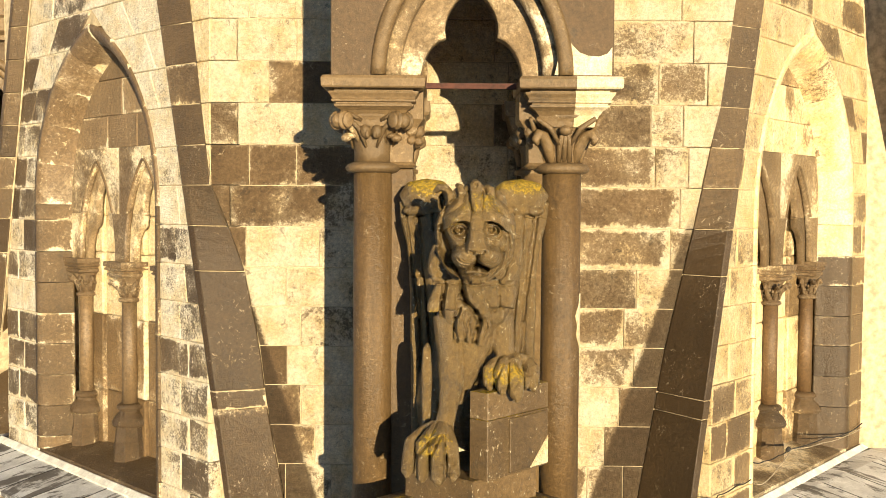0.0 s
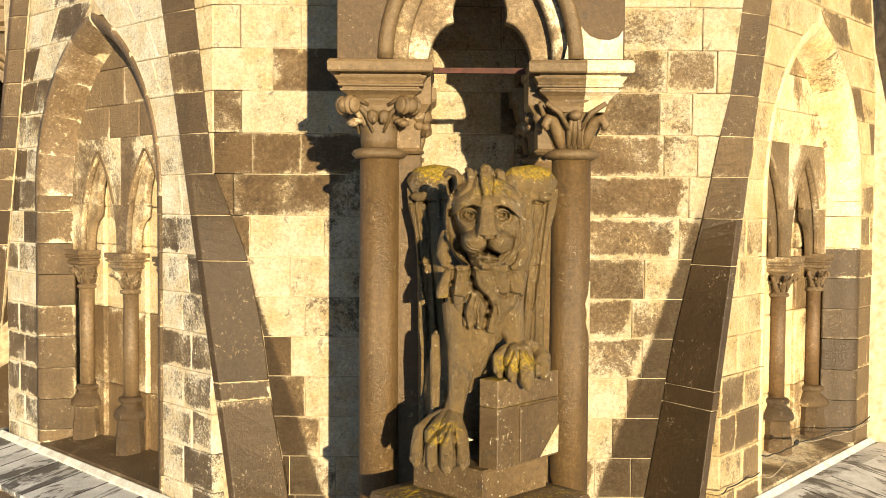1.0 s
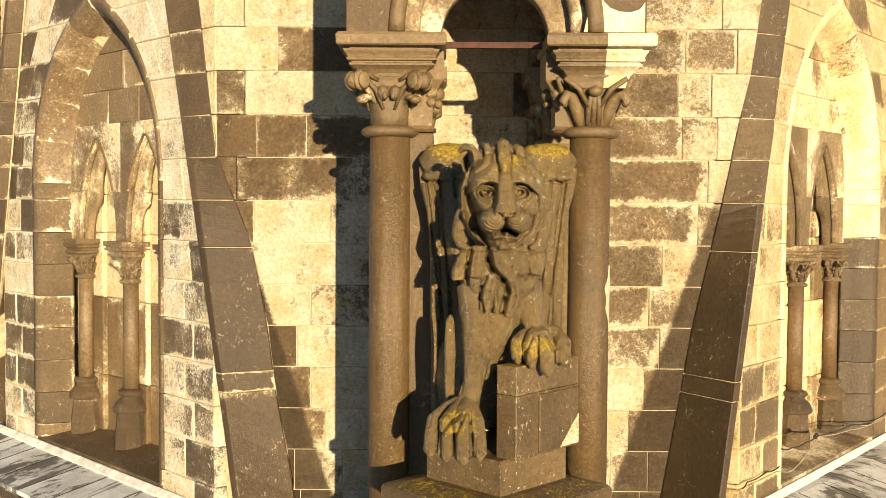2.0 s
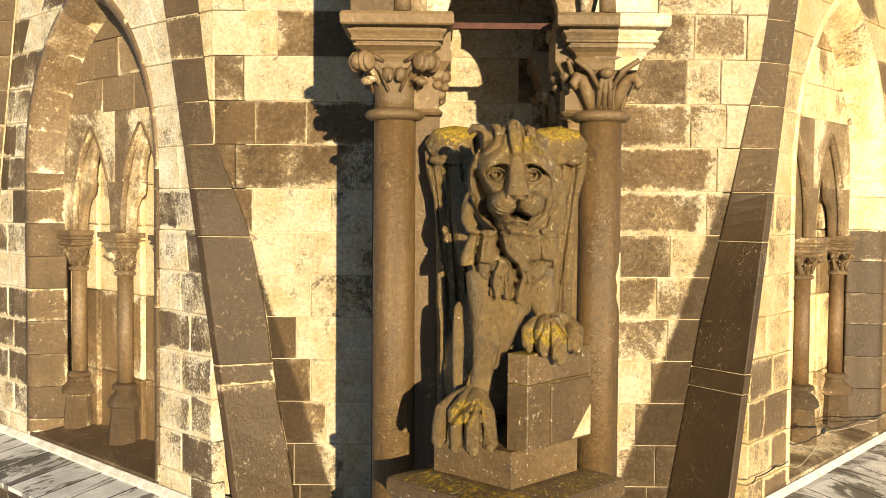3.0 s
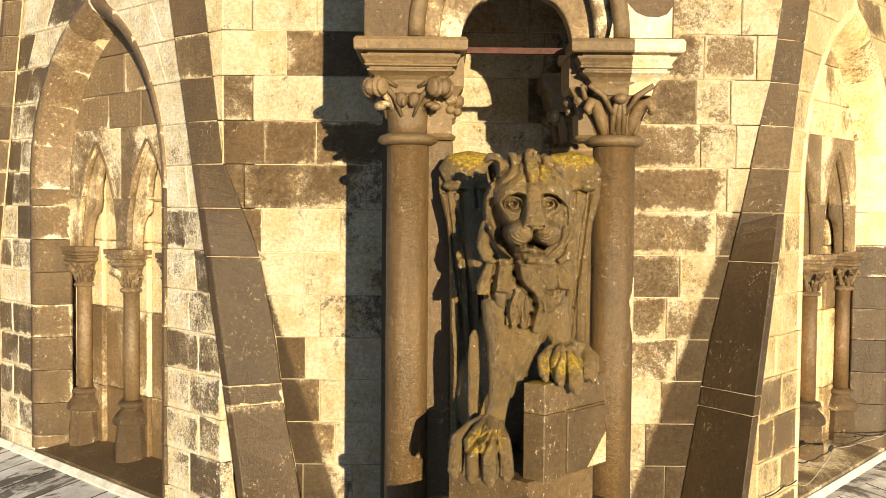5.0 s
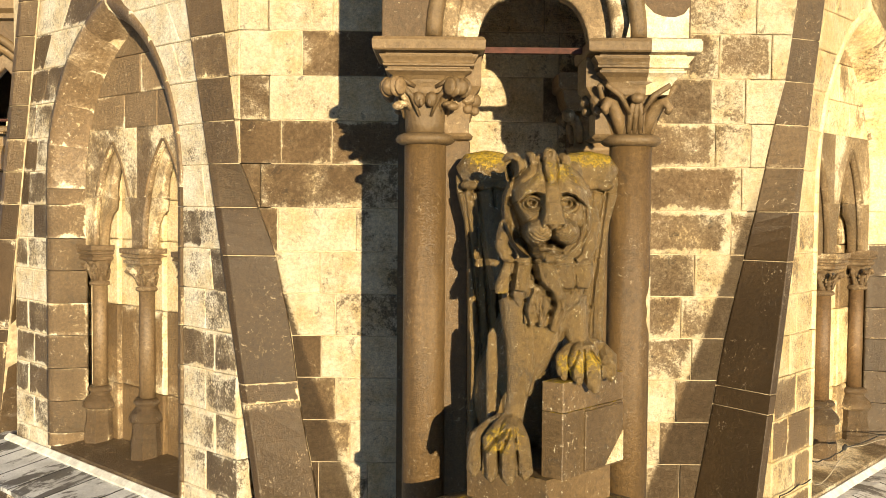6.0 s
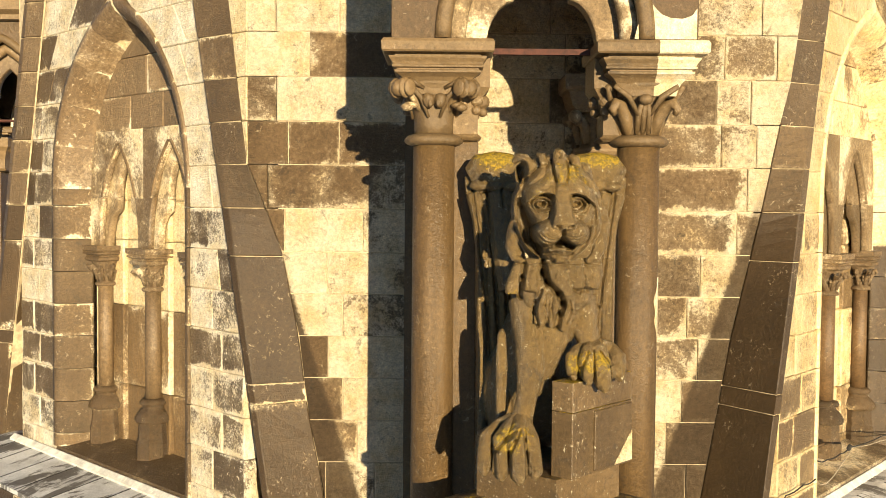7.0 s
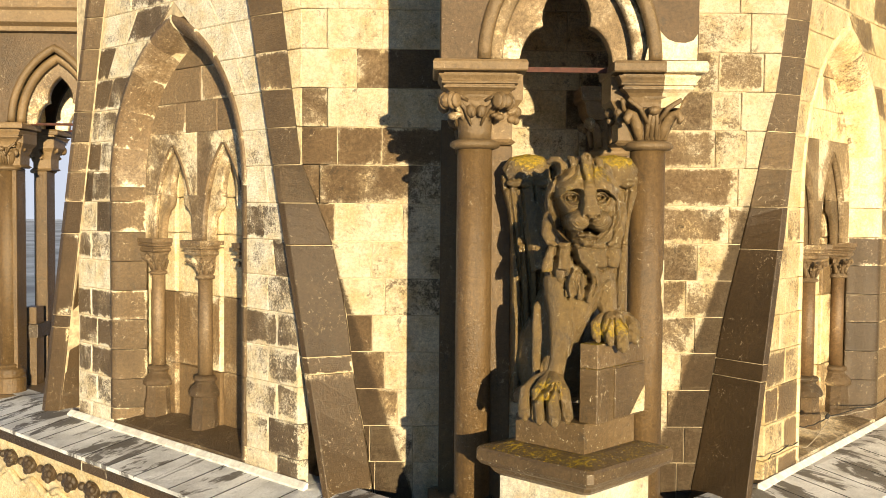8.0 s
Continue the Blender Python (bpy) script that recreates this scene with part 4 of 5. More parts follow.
def canopy_at(k, label, back=0.0, piers=True, roll=CANOPY_PALE):
    canopy = base("lion_canopy", face_pose(k) @ pose(0, back, 0), label, "canopy", "canopies")
    for u in (-COL_U, COL_U):
        canopy_column(canopy, u, COL_V, u > 0, k == 0 and u > 0)
        s = 1 if u > 0 else -1
        if piers:
            # square pier just behind the column, with its own carved head
            bm = bmesh.new()
            box(bm, s * (0.455 if s > 0 and k == 0 else 0.335), s * 0.62, -1.44, -1.30, -0.30, 2.335)
            bmesh.ops.bevel(bm, geom=list(bm.edges), offset=0.012, segments=2, affect="EDGES", profile=0.5)
            part("pier", tidy(bm), COLUMN, canopy, "square pier behind the column")
            bm = bmesh.new()
            loft(bm, [[(s * (0.48 + x * r), -1.36 + q * (r - 0.03), z) for x, q in ((-1, -1), (1, -1), (1, 1), (-1, 1))] for r, z in ((0.138, 2.337), (0.160, 2.352), (0.138, 2.372), (0.140, 2.48), (0.165, 2.57), (0.20, 2.62), (0.20, 2.84))])
            for x in (-0.13, 0.13):
                for z, r in ((2.555, 0.040), (2.50, 0.028)):
                    knop(bm, Vector((s * 0.48 + s * x, -1.36 - 0.11, z)), r)
                    knop(bm, Vector((s * 0.48 + s * x * 1.3, -1.36, z)), r)
            part("pier_capital", tidy(bm), MOULDING_BROWN, canopy, "leafy head of the square pier")
        # respond on the wall behind
        bm = bmesh.new()
        box(bm, u - 0.195 * s, u + 0.22 * s, -0.16, 0.02, -0.30, 2.60)
        part("respond", tidy(bm), COLUMN, canopy, "flat respond against the wall")
        bm = lathe([(0.12, -0.3), (0.12, 2.33), (0.165, 2.34), (0.165, 2.37), (0.12, 2.38), (0.13, 2.5), (0.19, 2.61)], 20, None, (u - 0.05 * s, -0.18))
        o = Vector((u - 0.05 * s, -0.18, 0))
        for i in range(8):
            a = math.pi * i / 4
            d = Vector((math.cos(a), math.sin(a), 0))
            capital_leaf(bm, o, d, 2.40, 2.58, 0.12, 0.22 if i % 2 else 0.17, 0.035)
            if i % 2:
                knop(bm, o + d * 0.25 + Vector((0, 0, 2.57)), 0.045)
        part("respond_shaft", tidy(bm), MOULDING_BROWN, canopy, smooth=True)
        bm = bmesh.new()
        loft(bm, [[(u - 0.05 * s + x * r, -0.18 + q * r, z) for x, q in ((-1, -1), (1, -1), (1, 1), (-1, 1))] for r, z in ((0.17, 2.60), (0.2, 2.65), (0.22, 2.73), (0.24, 2.74), (0.25, 2.76), (0.25, 2.838))])
        part("abacus", tidy(bm), MOULDING_BROWN, canopy)
        bm = bmesh.new()
        tube(bm, [(u, -COL_V, 2.85), (u, -0.18, 2.85)], 0.016, 6)
        part("tie_bar", tidy(bm), IRON, canopy, "rusty iron tie bar")
    arch_screen(canopy, pose(0, -COL_V - 0.16, 0.018), 0.80, roll)
    for s in (-1, 1):
        arch_screen(canopy, pose(s * 0.70, -0.80, 0.018, 0, 0, 90 * s), 0.74, roll)
    bm = bmesh.new()
    box(bm, -COL_U, COL_U, -COL_V - 0.02, -COL_V + 0.02, 2.806, 2.838)
    part("tie_bar", tidy(bm), IRON, canopy, "rusty iron tie bar")
    bm = bmesh.new()
    loft(bm, [[(-r, -COL_V - 0.22 - e, z), (r, -COL_V - 0.22 - e, z), (r, 0.0, z), (-r, 0.0, z)] for r, e, z in ((0.80, 0, 3.872), (0.86, 0.06, 3.88), (0.86, 0.06, 3.93), (0.93, 0.12, 3.97), (0.93, 0.12, 4.10), (0.80, 0.0, 4.16), (0.78, 0.0, 4.6))])
    part("cornice", tidy(bm), MOULDING_BROWN, canopy, "moulded cornice and block over the arches")
    bm = bmesh.new()
    loft(bm, [[(-r, -COL_V - 0.24 , z), (r, -COL_V - 0.24, z), (r, 0.0, z), (-r, 0.0, z)] for r, z in ((0.86, LEDGE - 0.05), (0.86, -0.31), (0.80, -0.29))])
    part("floor_slab", tidy(bm), MOULDING_BROWN, canopy)
    return canopy


main_canopy = canopy_at(0, "open arched stone canopy on two round columns sheltering the lion")

# a sunlit patch on the column, painted as a sliver of pale stone
bm = bmesh.new()
rings = []
for i in range(15):
    z = 1.24 + 0.36 * i / 14
    a0 = 74 - 26 * math.sin(math.pi * i / 14) ** 0.7 - 6 * math.sin(5.1 * i) + (6 if i < 5 else 0)
    ring = [(COL_U - 0.018 + 0.1195 * math.sin(radians(a0 + (88 - a0) * j / 6)), -COL_V - 0.1195 * math.cos(radians(a0 + (88 - a0) * j / 6)), z) for j in range(7)]
    rings.append(ring + [(COL_U - 0.018 + 0.105 * math.sin(radians(88)), -COL_V - 0.105 * math.cos(radians(88)), z), (COL_U - 0.018 + 0.105 * math.sin(radians(a0)), -COL_V - 0.105 * math.cos(radians(a0)), z)])
loft(bm, rings)
part("bare_scar", tidy(bm), SUNLIT_PATCH, main_canopy, "sunlit patch on the column, put in as pale stone")
# sunlight on the spandrel's lower right, painted as a thin pale plate
edge = [(0.47, 2.864), (0.795, 2.864), (0.795, 3.02), (0.77, 2.985), (0.72, 2.968), (0.66, 2.972), (0.61, 2.990), (0.58, 3.02), (0.55, 3.055), (0.52, 3.06), (0.505, 3.02)]
lit_plate = part("bare_patch", plate([edge], 0.058, 0.0645, 0.001), SUNLIT_PATCH, main_canopy, "sunlit patch on the spandrel, put in as pale stone")
lit_plate.matrix_local = pose(0, -COL_V - 0.16, 0)
far_canopy = canopy_at(-2, "second open arched stone canopy at the tower's far corner", 0.17, True, MOULDING_BROWN)
bm = bmesh.new()
box(bm, -0.12, 0.12, -1.43, -1.27, -0.30, 0.66)
part("back_post", tidy(bm), COLUMN, far_canopy, "low post between the columns")
bm = bmesh.new()
box(bm, -0.20, 0.20, -1.47, -1.22, 0.30, 0.46)
part("cross_block", tidy(bm), RIB, far_canopy, "brown block across the low post")


# ---- the lion's pedestal ----
def square(r, z, clip=0.0, cx=0.25, cy=5.35):
    """A square set cornerwise; clip cuts its corners."""
    pts = []
    for i in range(4):
        a = math.pi / 2 * i - math.pi / 2
        d, e = Vector((math.cos(a), math.sin(a))), Vector((-math.sin(a), math.cos(a)))
        if clip:
            pts += [(cx + (d * (r - clip) - e * clip).x, cy + (d * (r - clip) - e * clip).y, z), (cx + (d * (r - clip) + e * clip).x, cy + (d * (r - clip) + e * clip).y, z)]
        else:
            pts.append((cx + d.x * r, cy + d.y * r, z))
    return pts


pedestal = base("pedestal", Matrix.Identity(4), "cornerwise stone pedestal with a moulded weathered slab", "pedestal")
bm = loft(bmesh.new(), [square(0.44, z) for z in (LEDGE - 0.03, 0.36)])
part("pillar", tidy(bm), ARCH_WALL, pedestal, "pale sunlit stone pillar")
bm = loft(bmesh.new(), [square(r, z, 0.02) for r, z in ((0.46, 0.36), (0.50, 0.385), (0.52, 0.41), (0.575, 0.43), (0.60, 0.455), (0.60, 0.51), (0.585, 0.525), (0.40, 0.56))])
part("moulded_slab", tidy(bm), PLINTH, pedestal, "moulded slab edged with moss")

# ---- the winged lion ----
def numbers(mesh):
    co = np.empty(len(mesh.vertices) * 3)
    mesh.vertices.foreach_get("co", co)
    return co.reshape(-1, 3)


def remeshed(bm, voxel):
    """The one skin round all the shapes in bm."""
    mesh = bpy.data.meshes.new("rough")
    tidy(bm).to_mesh(mesh)
    bm.free()
    ob = new("rough", mesh)
    mod = ob.modifiers.new("skin", "REMESH")
    mod.mode, mod.voxel_size, mod.adaptivity = "VOXEL", voxel, 0.0
    soft = ob.modifiers.new("soft", "SMOOTH")
    soft.factor, soft.iterations = 0.5, 6
    bpy.context.view_layer.update()
    skin = bpy.data.meshes.new_from_object(ob.evaluated_get(bpy.context.evaluated_depsgraph_get()))
    bpy.data.objects.remove(ob)
    return skin


def carve(co, points, radius, depth, way=(0, 1, 0), deep=0.25):
    """Pushes a groove along points into the skin; only what lies within deep behind the line's depth follows."""
    way = np.array(way, float)
    for a, b in zip(points, points[1:]):
        a, b = np.array(a, float), np.array(b, float)
        ab = b - a
        flat = lambda q: q - np.outer(q @ way, way) if q.ndim == 2 else q - (q @ way) * way
        d, e = flat(co - a), flat(ab)
        k = np.clip(d @ e / max(1e-9, e @ e), 0, 1)
        dist = np.linalg.norm(d - k[:, None] * e, axis=1)
        near = (dist < radius) & (np.abs((co - a - k[:, None] * ab) @ way) < deep)
        co[near] += way * (depth * (1 - (dist[near] / radius) ** 2) ** 2)[:, None]


def lock(bm, pts, r0, r1=None):
    n = len(pts)
    r1 = r0 * 0.35 if r1 is None else r1
    tube(bm, pts, [r0 + (r1 - r0) * (i / (n - 1)) ** 1.5 for i in range(n)], 8)


def face_relief(co):
    """Shapes the front of the head: brow, eyes, nose, muzzle, mouth and the hair round them, as depths over the plane y = 5.25."""
    cx = 0.258
    a, z = co[:, 0] - cx, co[:, 2]
    high = np.where(z > 1.965, 0.225, 0.250)
    rim = (a / 0.215) ** 2 + ((z - 1.965) / high) ** 2
    pick = (rim < 1.0) & (co[:, 1] < 5.27)
    a, z, rim = a[pick], z[pick], rim[pick]

    def dome(x0, z0, rx, rz):
        return np.sqrt(np.clip(1 - ((a - x0) / rx) ** 2 - ((z - z0) / rz) ** 2, 0, 1))

    def away(points):
        best = np.full(len(a), 1e9)
        for (x0, z0), (x1, z1) in zip(points, points[1:]):
            dx, dz = x1 - x0, z1 - z0
            k = np.clip(((a - x0) * dx + (z - z0) * dz) / max(1e-9, dx * dx + dz * dz), 0, 1)
            best = np.minimum(best, np.hypot(a - x0 - k * dx, z - z0 - k * dz))
        return best

    def line(points, r, power=2):
        """1 on the line, 0 at r from it."""
        return np.clip(1 - (away(points) / r) ** 2, 0, 1) ** power

    def arc(x0, z0, rx, rz, start, stop, n=24):
        return [(x0 + rx * math.cos(radians(q)), z0 + rz * math.sin(radians(q))) for q in np.linspace(start, stop, n)]

    def step(e0, e1, v):
        q = np.clip((v - e0) / (e1 - e0), 0, 1)
        return q * q * (3 - 2 * q)

    def join(p, q, k=0.012):
        """The higher of two, with a soft seam."""
        w = np.clip(0.5 + 0.5 * (p - q) / k, 0, 1)
        return q + (p - q) * w + k * w * (1 - w)

    # mane behind the face; a deep hollow on one side of the muzzle, streaming strands on the other
    h = 0.050 + 0.035 * dome(0, 1.96, 0.24, 0.30) + step(0.0, 0.08, a) * 0.085 * np.sqrt(np.clip(1 - (np.clip(a, 0, 1) / 0.225) ** 2, 0, 1))
    h = h - 0.085 * line([(-0.165, 1.985), (-0.155, 1.93), (-0.135, 1.87), (-0.115, 1.81), (-0.080, 1.760)], 0.042, 1)
    for j in range(7):
        run = [(0.185 - 0.010 * j, 2.010 - 0.030 * j), (0.214 - 0.022 * j, 1.900 - 0.020 * j), (0.186 - 0.026 * j, 1.815 - 0.012 * j), (0.100 - 0.016 * j, 1.745 - 0.004 * j)]
        h = h + (0.010 if j % 2 else -0.014) * line(run, 0.012)
    h = h + 0.075 * line([(-0.192, 1.88), (-0.196, 1.85), (-0.175, 1.80), (-0.135, 1.755)], 0.026, 1)
    h = h + 0.060 * line([(-0.128, 1.800), (-0.115, 1.755), (-0.085, 1.735)], 0.026, 1)
    # the mask of the face
    zs = np.array([1.715, 1.745, 1.79, 1.84, 1.88, 1.92, 1.97, 2.00, 2.05, 2.10, 2.15, 2.20])
    half = np.interp(z, zs, [0.060, 0.074, 0.086, 0.105, 0.117, 0.133, 0.150, 0.164, 0.176, 0.160, 0.120, 0.06])
    rise = np.interp(z, zs, [0.10, 0.145, 0.165, 0.195, 0.205, 0.195, 0.180, 0.175, 0.178, 0.165, 0.145, 0.11])
    half = half + 0.030 * (a > 0)
    t = np.clip(np.abs(a) / half, 0, 1)
    mask = 0.02 + (rise - 0.02) * np.sqrt(np.clip(1 - t ** np.where(a > 0, 2.6, 3.2), 0, 1))
    h = np.where(t < 1, join(mask, h, 0.010), h)
    for s in (-1, 1):
        # brow: swells above a sharp edge that droops to the side, and runs up into the locks of the forehead
        edge = np.interp(s * a, [0.0, 0.030, 0.048, 0.072, 0.100, 0.130, 0.170], [2.020, 2.026, 2.035, 2.037, 2.029, 2.010, 1.978])
        over = z - edge
        on = step(0.022, 0.040, s * a) * (1 - step(0.150, 0.185, s * a))
        h = h + 0.040 * on * step(-0.004, 0.008, over) * np.exp(-(np.clip(over, 0, 1) / 0.050) ** 2)
        h = h - 0.016 * on * step(-0.050, -0.004, over) * (over < 0.004)
        # locks of the forehead sweep from the topknot over the brow
        h = h + 0.012 * line([(s * 0.030, 2.175), (s * 0.042, 2.120), (s * 0.075, 2.085), (s * 0.130, 2.060)], 0.026)
        h = h - 0.020 * line([(s * 0.012, 2.060), (s * 0.026, 2.105), (s * 0.034, 2.150), (s * 0.032, 2.190)], 0.009)
        h = h - 0.006 * line([(s * 0.058, 2.180), (s * 0.070, 2.125), (s * 0.110, 2.092), (s * 0.160, 2.060)], 0.008)
        h = h + 0.014 * line([(s * 0.085, 2.170), (s * 0.098, 2.130), (s * 0.135, 2.100)], 0.020)
        h = h - 0.006 * line([(s * 0.112, 2.165), (s * 0.125, 2.130), (s * 0.155, 2.110)], 0.007)
        # cheek below the eye, running towards the muzzle
        h = h + 0.020 * line([(s * 0.140, 1.985), (s * 0.122, 1.940), (s * 0.095, 1.915)], 0.034)
        # eye: hollow, ball, almond lids, iris and pupil
        ex, ez = s * 0.082, 1.993
        h = h - 0.034 * line([(ex - s * 0.012, ez + 0.008), (ex + s * 0.012, ez - 0.004)], 0.044, 1)
        h = h + 0.027 * dome(ex, ez, 0.036, 0.030)
        h = h + 0.021 * line(arc(ex, ez - 0.003, 0.041, 0.033, 175, 365), 0.0095)
        h = h + 0.023 * line(arc(ex, ez - 0.001, 0.040, 0.032, 10, 170), 0.0095)
        h = h - 0.034 * line([(ex - s * 0.038, ez + 0.026), (ex - s * 0.008, ez + 0.042), (ex + s * 0.026, ez + 0.033), (ex + s * 0.050, ez + 0.010)], 0.0085)
        h = h - 0.030 * line(arc(ex, ez, 0.0300, 0.0225, 0, 360), 0.0070)
        h = h - 0.006 * line(arc(ex, ez - 0.001, 0.045, 0.042, 200, 340), 0.0060)
        h = h - 0.060 * line([(ex - 0.006, ez + 0.004), (ex, ez - 0.003), (ex + 0.007, ez + 0.004)], 0.0130, 1)
    # topknot running down to a point on the forehead
    wide = np.interp(z, [2.06, 2.10, 2.15, 2.20], [0.006, 0.018, 0.030, 0.036])
    h = h + 0.030 * np.sqrt(np.clip(1 - (a / wide) ** 2, 0, 1)) * step(2.055, 2.10, z)
    # bridge of the nose, flat in front with crisp sides
    zs = np.array([1.862, 1.872, 1.884, 1.905, 1.940, 2.000, 2.040, 2.070, 2.120])
    top = np.interp(z, zs, [0.17, 0.238, 0.292, 0.300, 0.280, 0.245, 0.228, 0.214, 0.15])
    wide = np.interp(z, zs, [0.022, 0.032, 0.052, 0.054, 0.040, 0.033, 0.034, 0.026, 0.012])
    beyond = np.clip(np.abs(a - 0.004) - wide, 0, None)
    h = join(h, top - 0.014 * np.clip(np.abs(a - 0.004) / wide, 0, 1) ** 4 - beyond * 4.5, 0.005)
    for s, px in ((-1, -0.054), (1, 0.068)):
        # muzzle, sagging to the side, with whisker grooves in its lower half
        pad = 0.130 + 0.145 * dome(px, 1.862, 0.067, 0.066) ** 0.75 - 0.35 * np.clip(1.86 - z, 0, 1)
        q = np.hypot(a - px * 0.75, (z - 1.880) * 1.15)
        low = step(1.872, 1.852, z + 0.15 * (np.abs(a) - 0.06))
        pad = pad + 0.0042 * np.sin(2 * math.pi * q / 0.0155) * low
        on = ((a - px) / 0.067) ** 2 + ((z - 1.862) / 0.066) ** 2 < 1
        h = np.where(on, join(pad, h, 0.005), h)
        h = h - 0.016 * line([(s * 0.060, 1.925), (s * 0.095, 1.912), (px + s * 0.070, 1.880), (px + s * 0.066, 1.840)], 0.010)
        # nostril and the side of the nose
        h = h - 0.034 * line([(0.004 + s * 0.020, 1.886), (0.004 + s * 0.034, 1.893)], 0.0105)
        h = h - 0.012 * line([(s * 0.052, 1.905), (s * 0.050, 1.955), (s * 0.040, 2.005)], 0.008)
    h = h - 0.040 * line([(0.006, 1.876), (0.006, 1.832)], 0.008)
    h = h - 0.035 * line([(-0.040, 1.806), (-0.010, 1.822), (0.006, 1.834), (0.026, 1.818), (0.066, 1.799)], 0.010, 1)
    h = h - 0.110 * line([(-0.006, 1.806), (0.016, 1.818), (0.058, 1.796)], 0.015, 1) * (z < 1.832)
    # lower lip, chin, tufts under it
    h = h + 0.022 * line([(-0.045, 1.782), (0.0, 1.786), (0.050, 1.778)], 0.014)
    h = h - 0.018 * line([(-0.062, 1.762), (-0.02, 1.768), (0.020, 1.758), (0.060, 1.765)], 0.008)
    h = h + 0.018 * line([(-0.030, 1.757), (-0.022, 1.730)], 0.020) + 0.018 * line([(0.028, 1.752), (0.040, 1.728)], 0.020)
    h = np.where(h > 0.06, 0.06 + (h - 0.06) * 1.22, h)
    blend = np.clip((1.0 - rim) / 0.10, 0, 1)
    y = co[pick, 1]
    co[pick, 1] = y + (5.25 - h - y) * blend


def build_lion():
    bm = bmesh.new()
    X = 0.255
    # trunk, haunches, chest, neck
    lump(bm, (X, 5.72, 1.15), (0.24, 0.27, 0.45))
    lump(bm, (X, 5.60, 1.38), (0.19, 0.22, 0.38))
    lump(bm, (X, 5.36, 1.54), (0.205, 0.20, 0.25))
    lump(bm, (X, 5.25, 1.60), (0.195, 0.15, 0.16))
    lump(bm, (X - 0.02, 5.25, 1.50), (0.150, 0.10, 0.12))
    # head: one smooth mass, whose front is shaped by face_relief() below
    lump(bm, (X, 5.33, 1.955), (0.205, 0.18, 0.265), sub=3)
    lump(bm, (X, 5.22, 1.955), (0.190, 0.16, 0.235), sub=3)
    lump(bm, (X + 0.01, 5.10, 1.87), (0.125, 0.12, 0.12), sub=3)
    # hair: the curled ear, topknot, locks beside it, side locks
    tube(bm, [(0.052, 5.185, 2.190), (0.072, 5.155, 2.210), (0.100, 5.135, 2.205), (0.124, 5.130, 2.175), (0.132, 5.130, 2.135), (0.122, 5.135, 2.095), (0.098, 5.150, 2.062)], [0.015, 0.020, 0.023, 0.025, 0.028, 0.030, 0.028], 10)
    lump(bm, (0.110, 5.255, 2.130), (0.05, 0.030, 0.070))
    tube(bm, [(0.158, 5.165, 2.222), (0.176, 5.140, 2.215), (0.186, 5.125, 2.180), (0.182, 5.115, 2.130), (0.200, 5.105, 2.090)], [0.012, 0.018, 0.021, 0.021, 0.016], 10)
    lump(bm, (0.180, 5.20, 2.165), (0.05, 0.05, 0.055))
    tube(bm, [(0.254, 5.175, 2.236), (0.257, 5.130, 2.222), (0.259, 5.110, 2.180), (0.258, 5.098, 2.130)], [0.020, 0.031, 0.034, 0.024], 12)
    lump(bm, (0.258, 5.20, 2.185), (0.085, 0.055, 0.05))
    tube(bm, [(0.318, 5.170, 2.215), (0.334, 5.140, 2.200), (0.338, 5.125, 2.155), (0.345, 5.115, 2.115)], [0.018, 0.022, 0.024, 0.018], 10)
    tube(bm, [(0.372, 5.215, 2.180), (0.388, 5.195, 2.160), (0.396, 5.185, 2.115), (0.410, 5.185, 2.070)], [0.020, 0.026, 0.028, 0.022], 10)
    for pts, r in (
        ([(0.105, 5.29, 2.07), (0.080, 5.29, 2.02), (0.068, 5.29, 1.96), (0.070, 5.28, 1.90)], 0.034),
        ([(0.066, 5.22, 1.90), (0.048, 5.19, 1.86), (0.054, 5.16, 1.80), (0.088, 5.15, 1.755)], 0.030),
        ([(0.052, 5.20, 1.85), (0.040, 5.17, 1.79), (0.060, 5.15, 1.74), (0.10, 5.14, 1.725)], 0.034),
        ([(0.425, 5.27, 2.07), (0.440, 5.26, 2.01), (0.450, 5.24, 1.95), (0.450, 5.21, 1.89)], 0.040),
        ([(0.455, 5.20, 1.96), (0.468, 5.17, 1.89), (0.456, 5.14, 1.82), (0.420, 5.13, 1.76)], 0.042),
        ([(0.445, 5.18, 1.86), (0.452, 5.14, 1.80), (0.430, 5.12, 1.75), (0.385, 5.11, 1.728)], 0.040),
    ):
        lock(bm, pts, r)
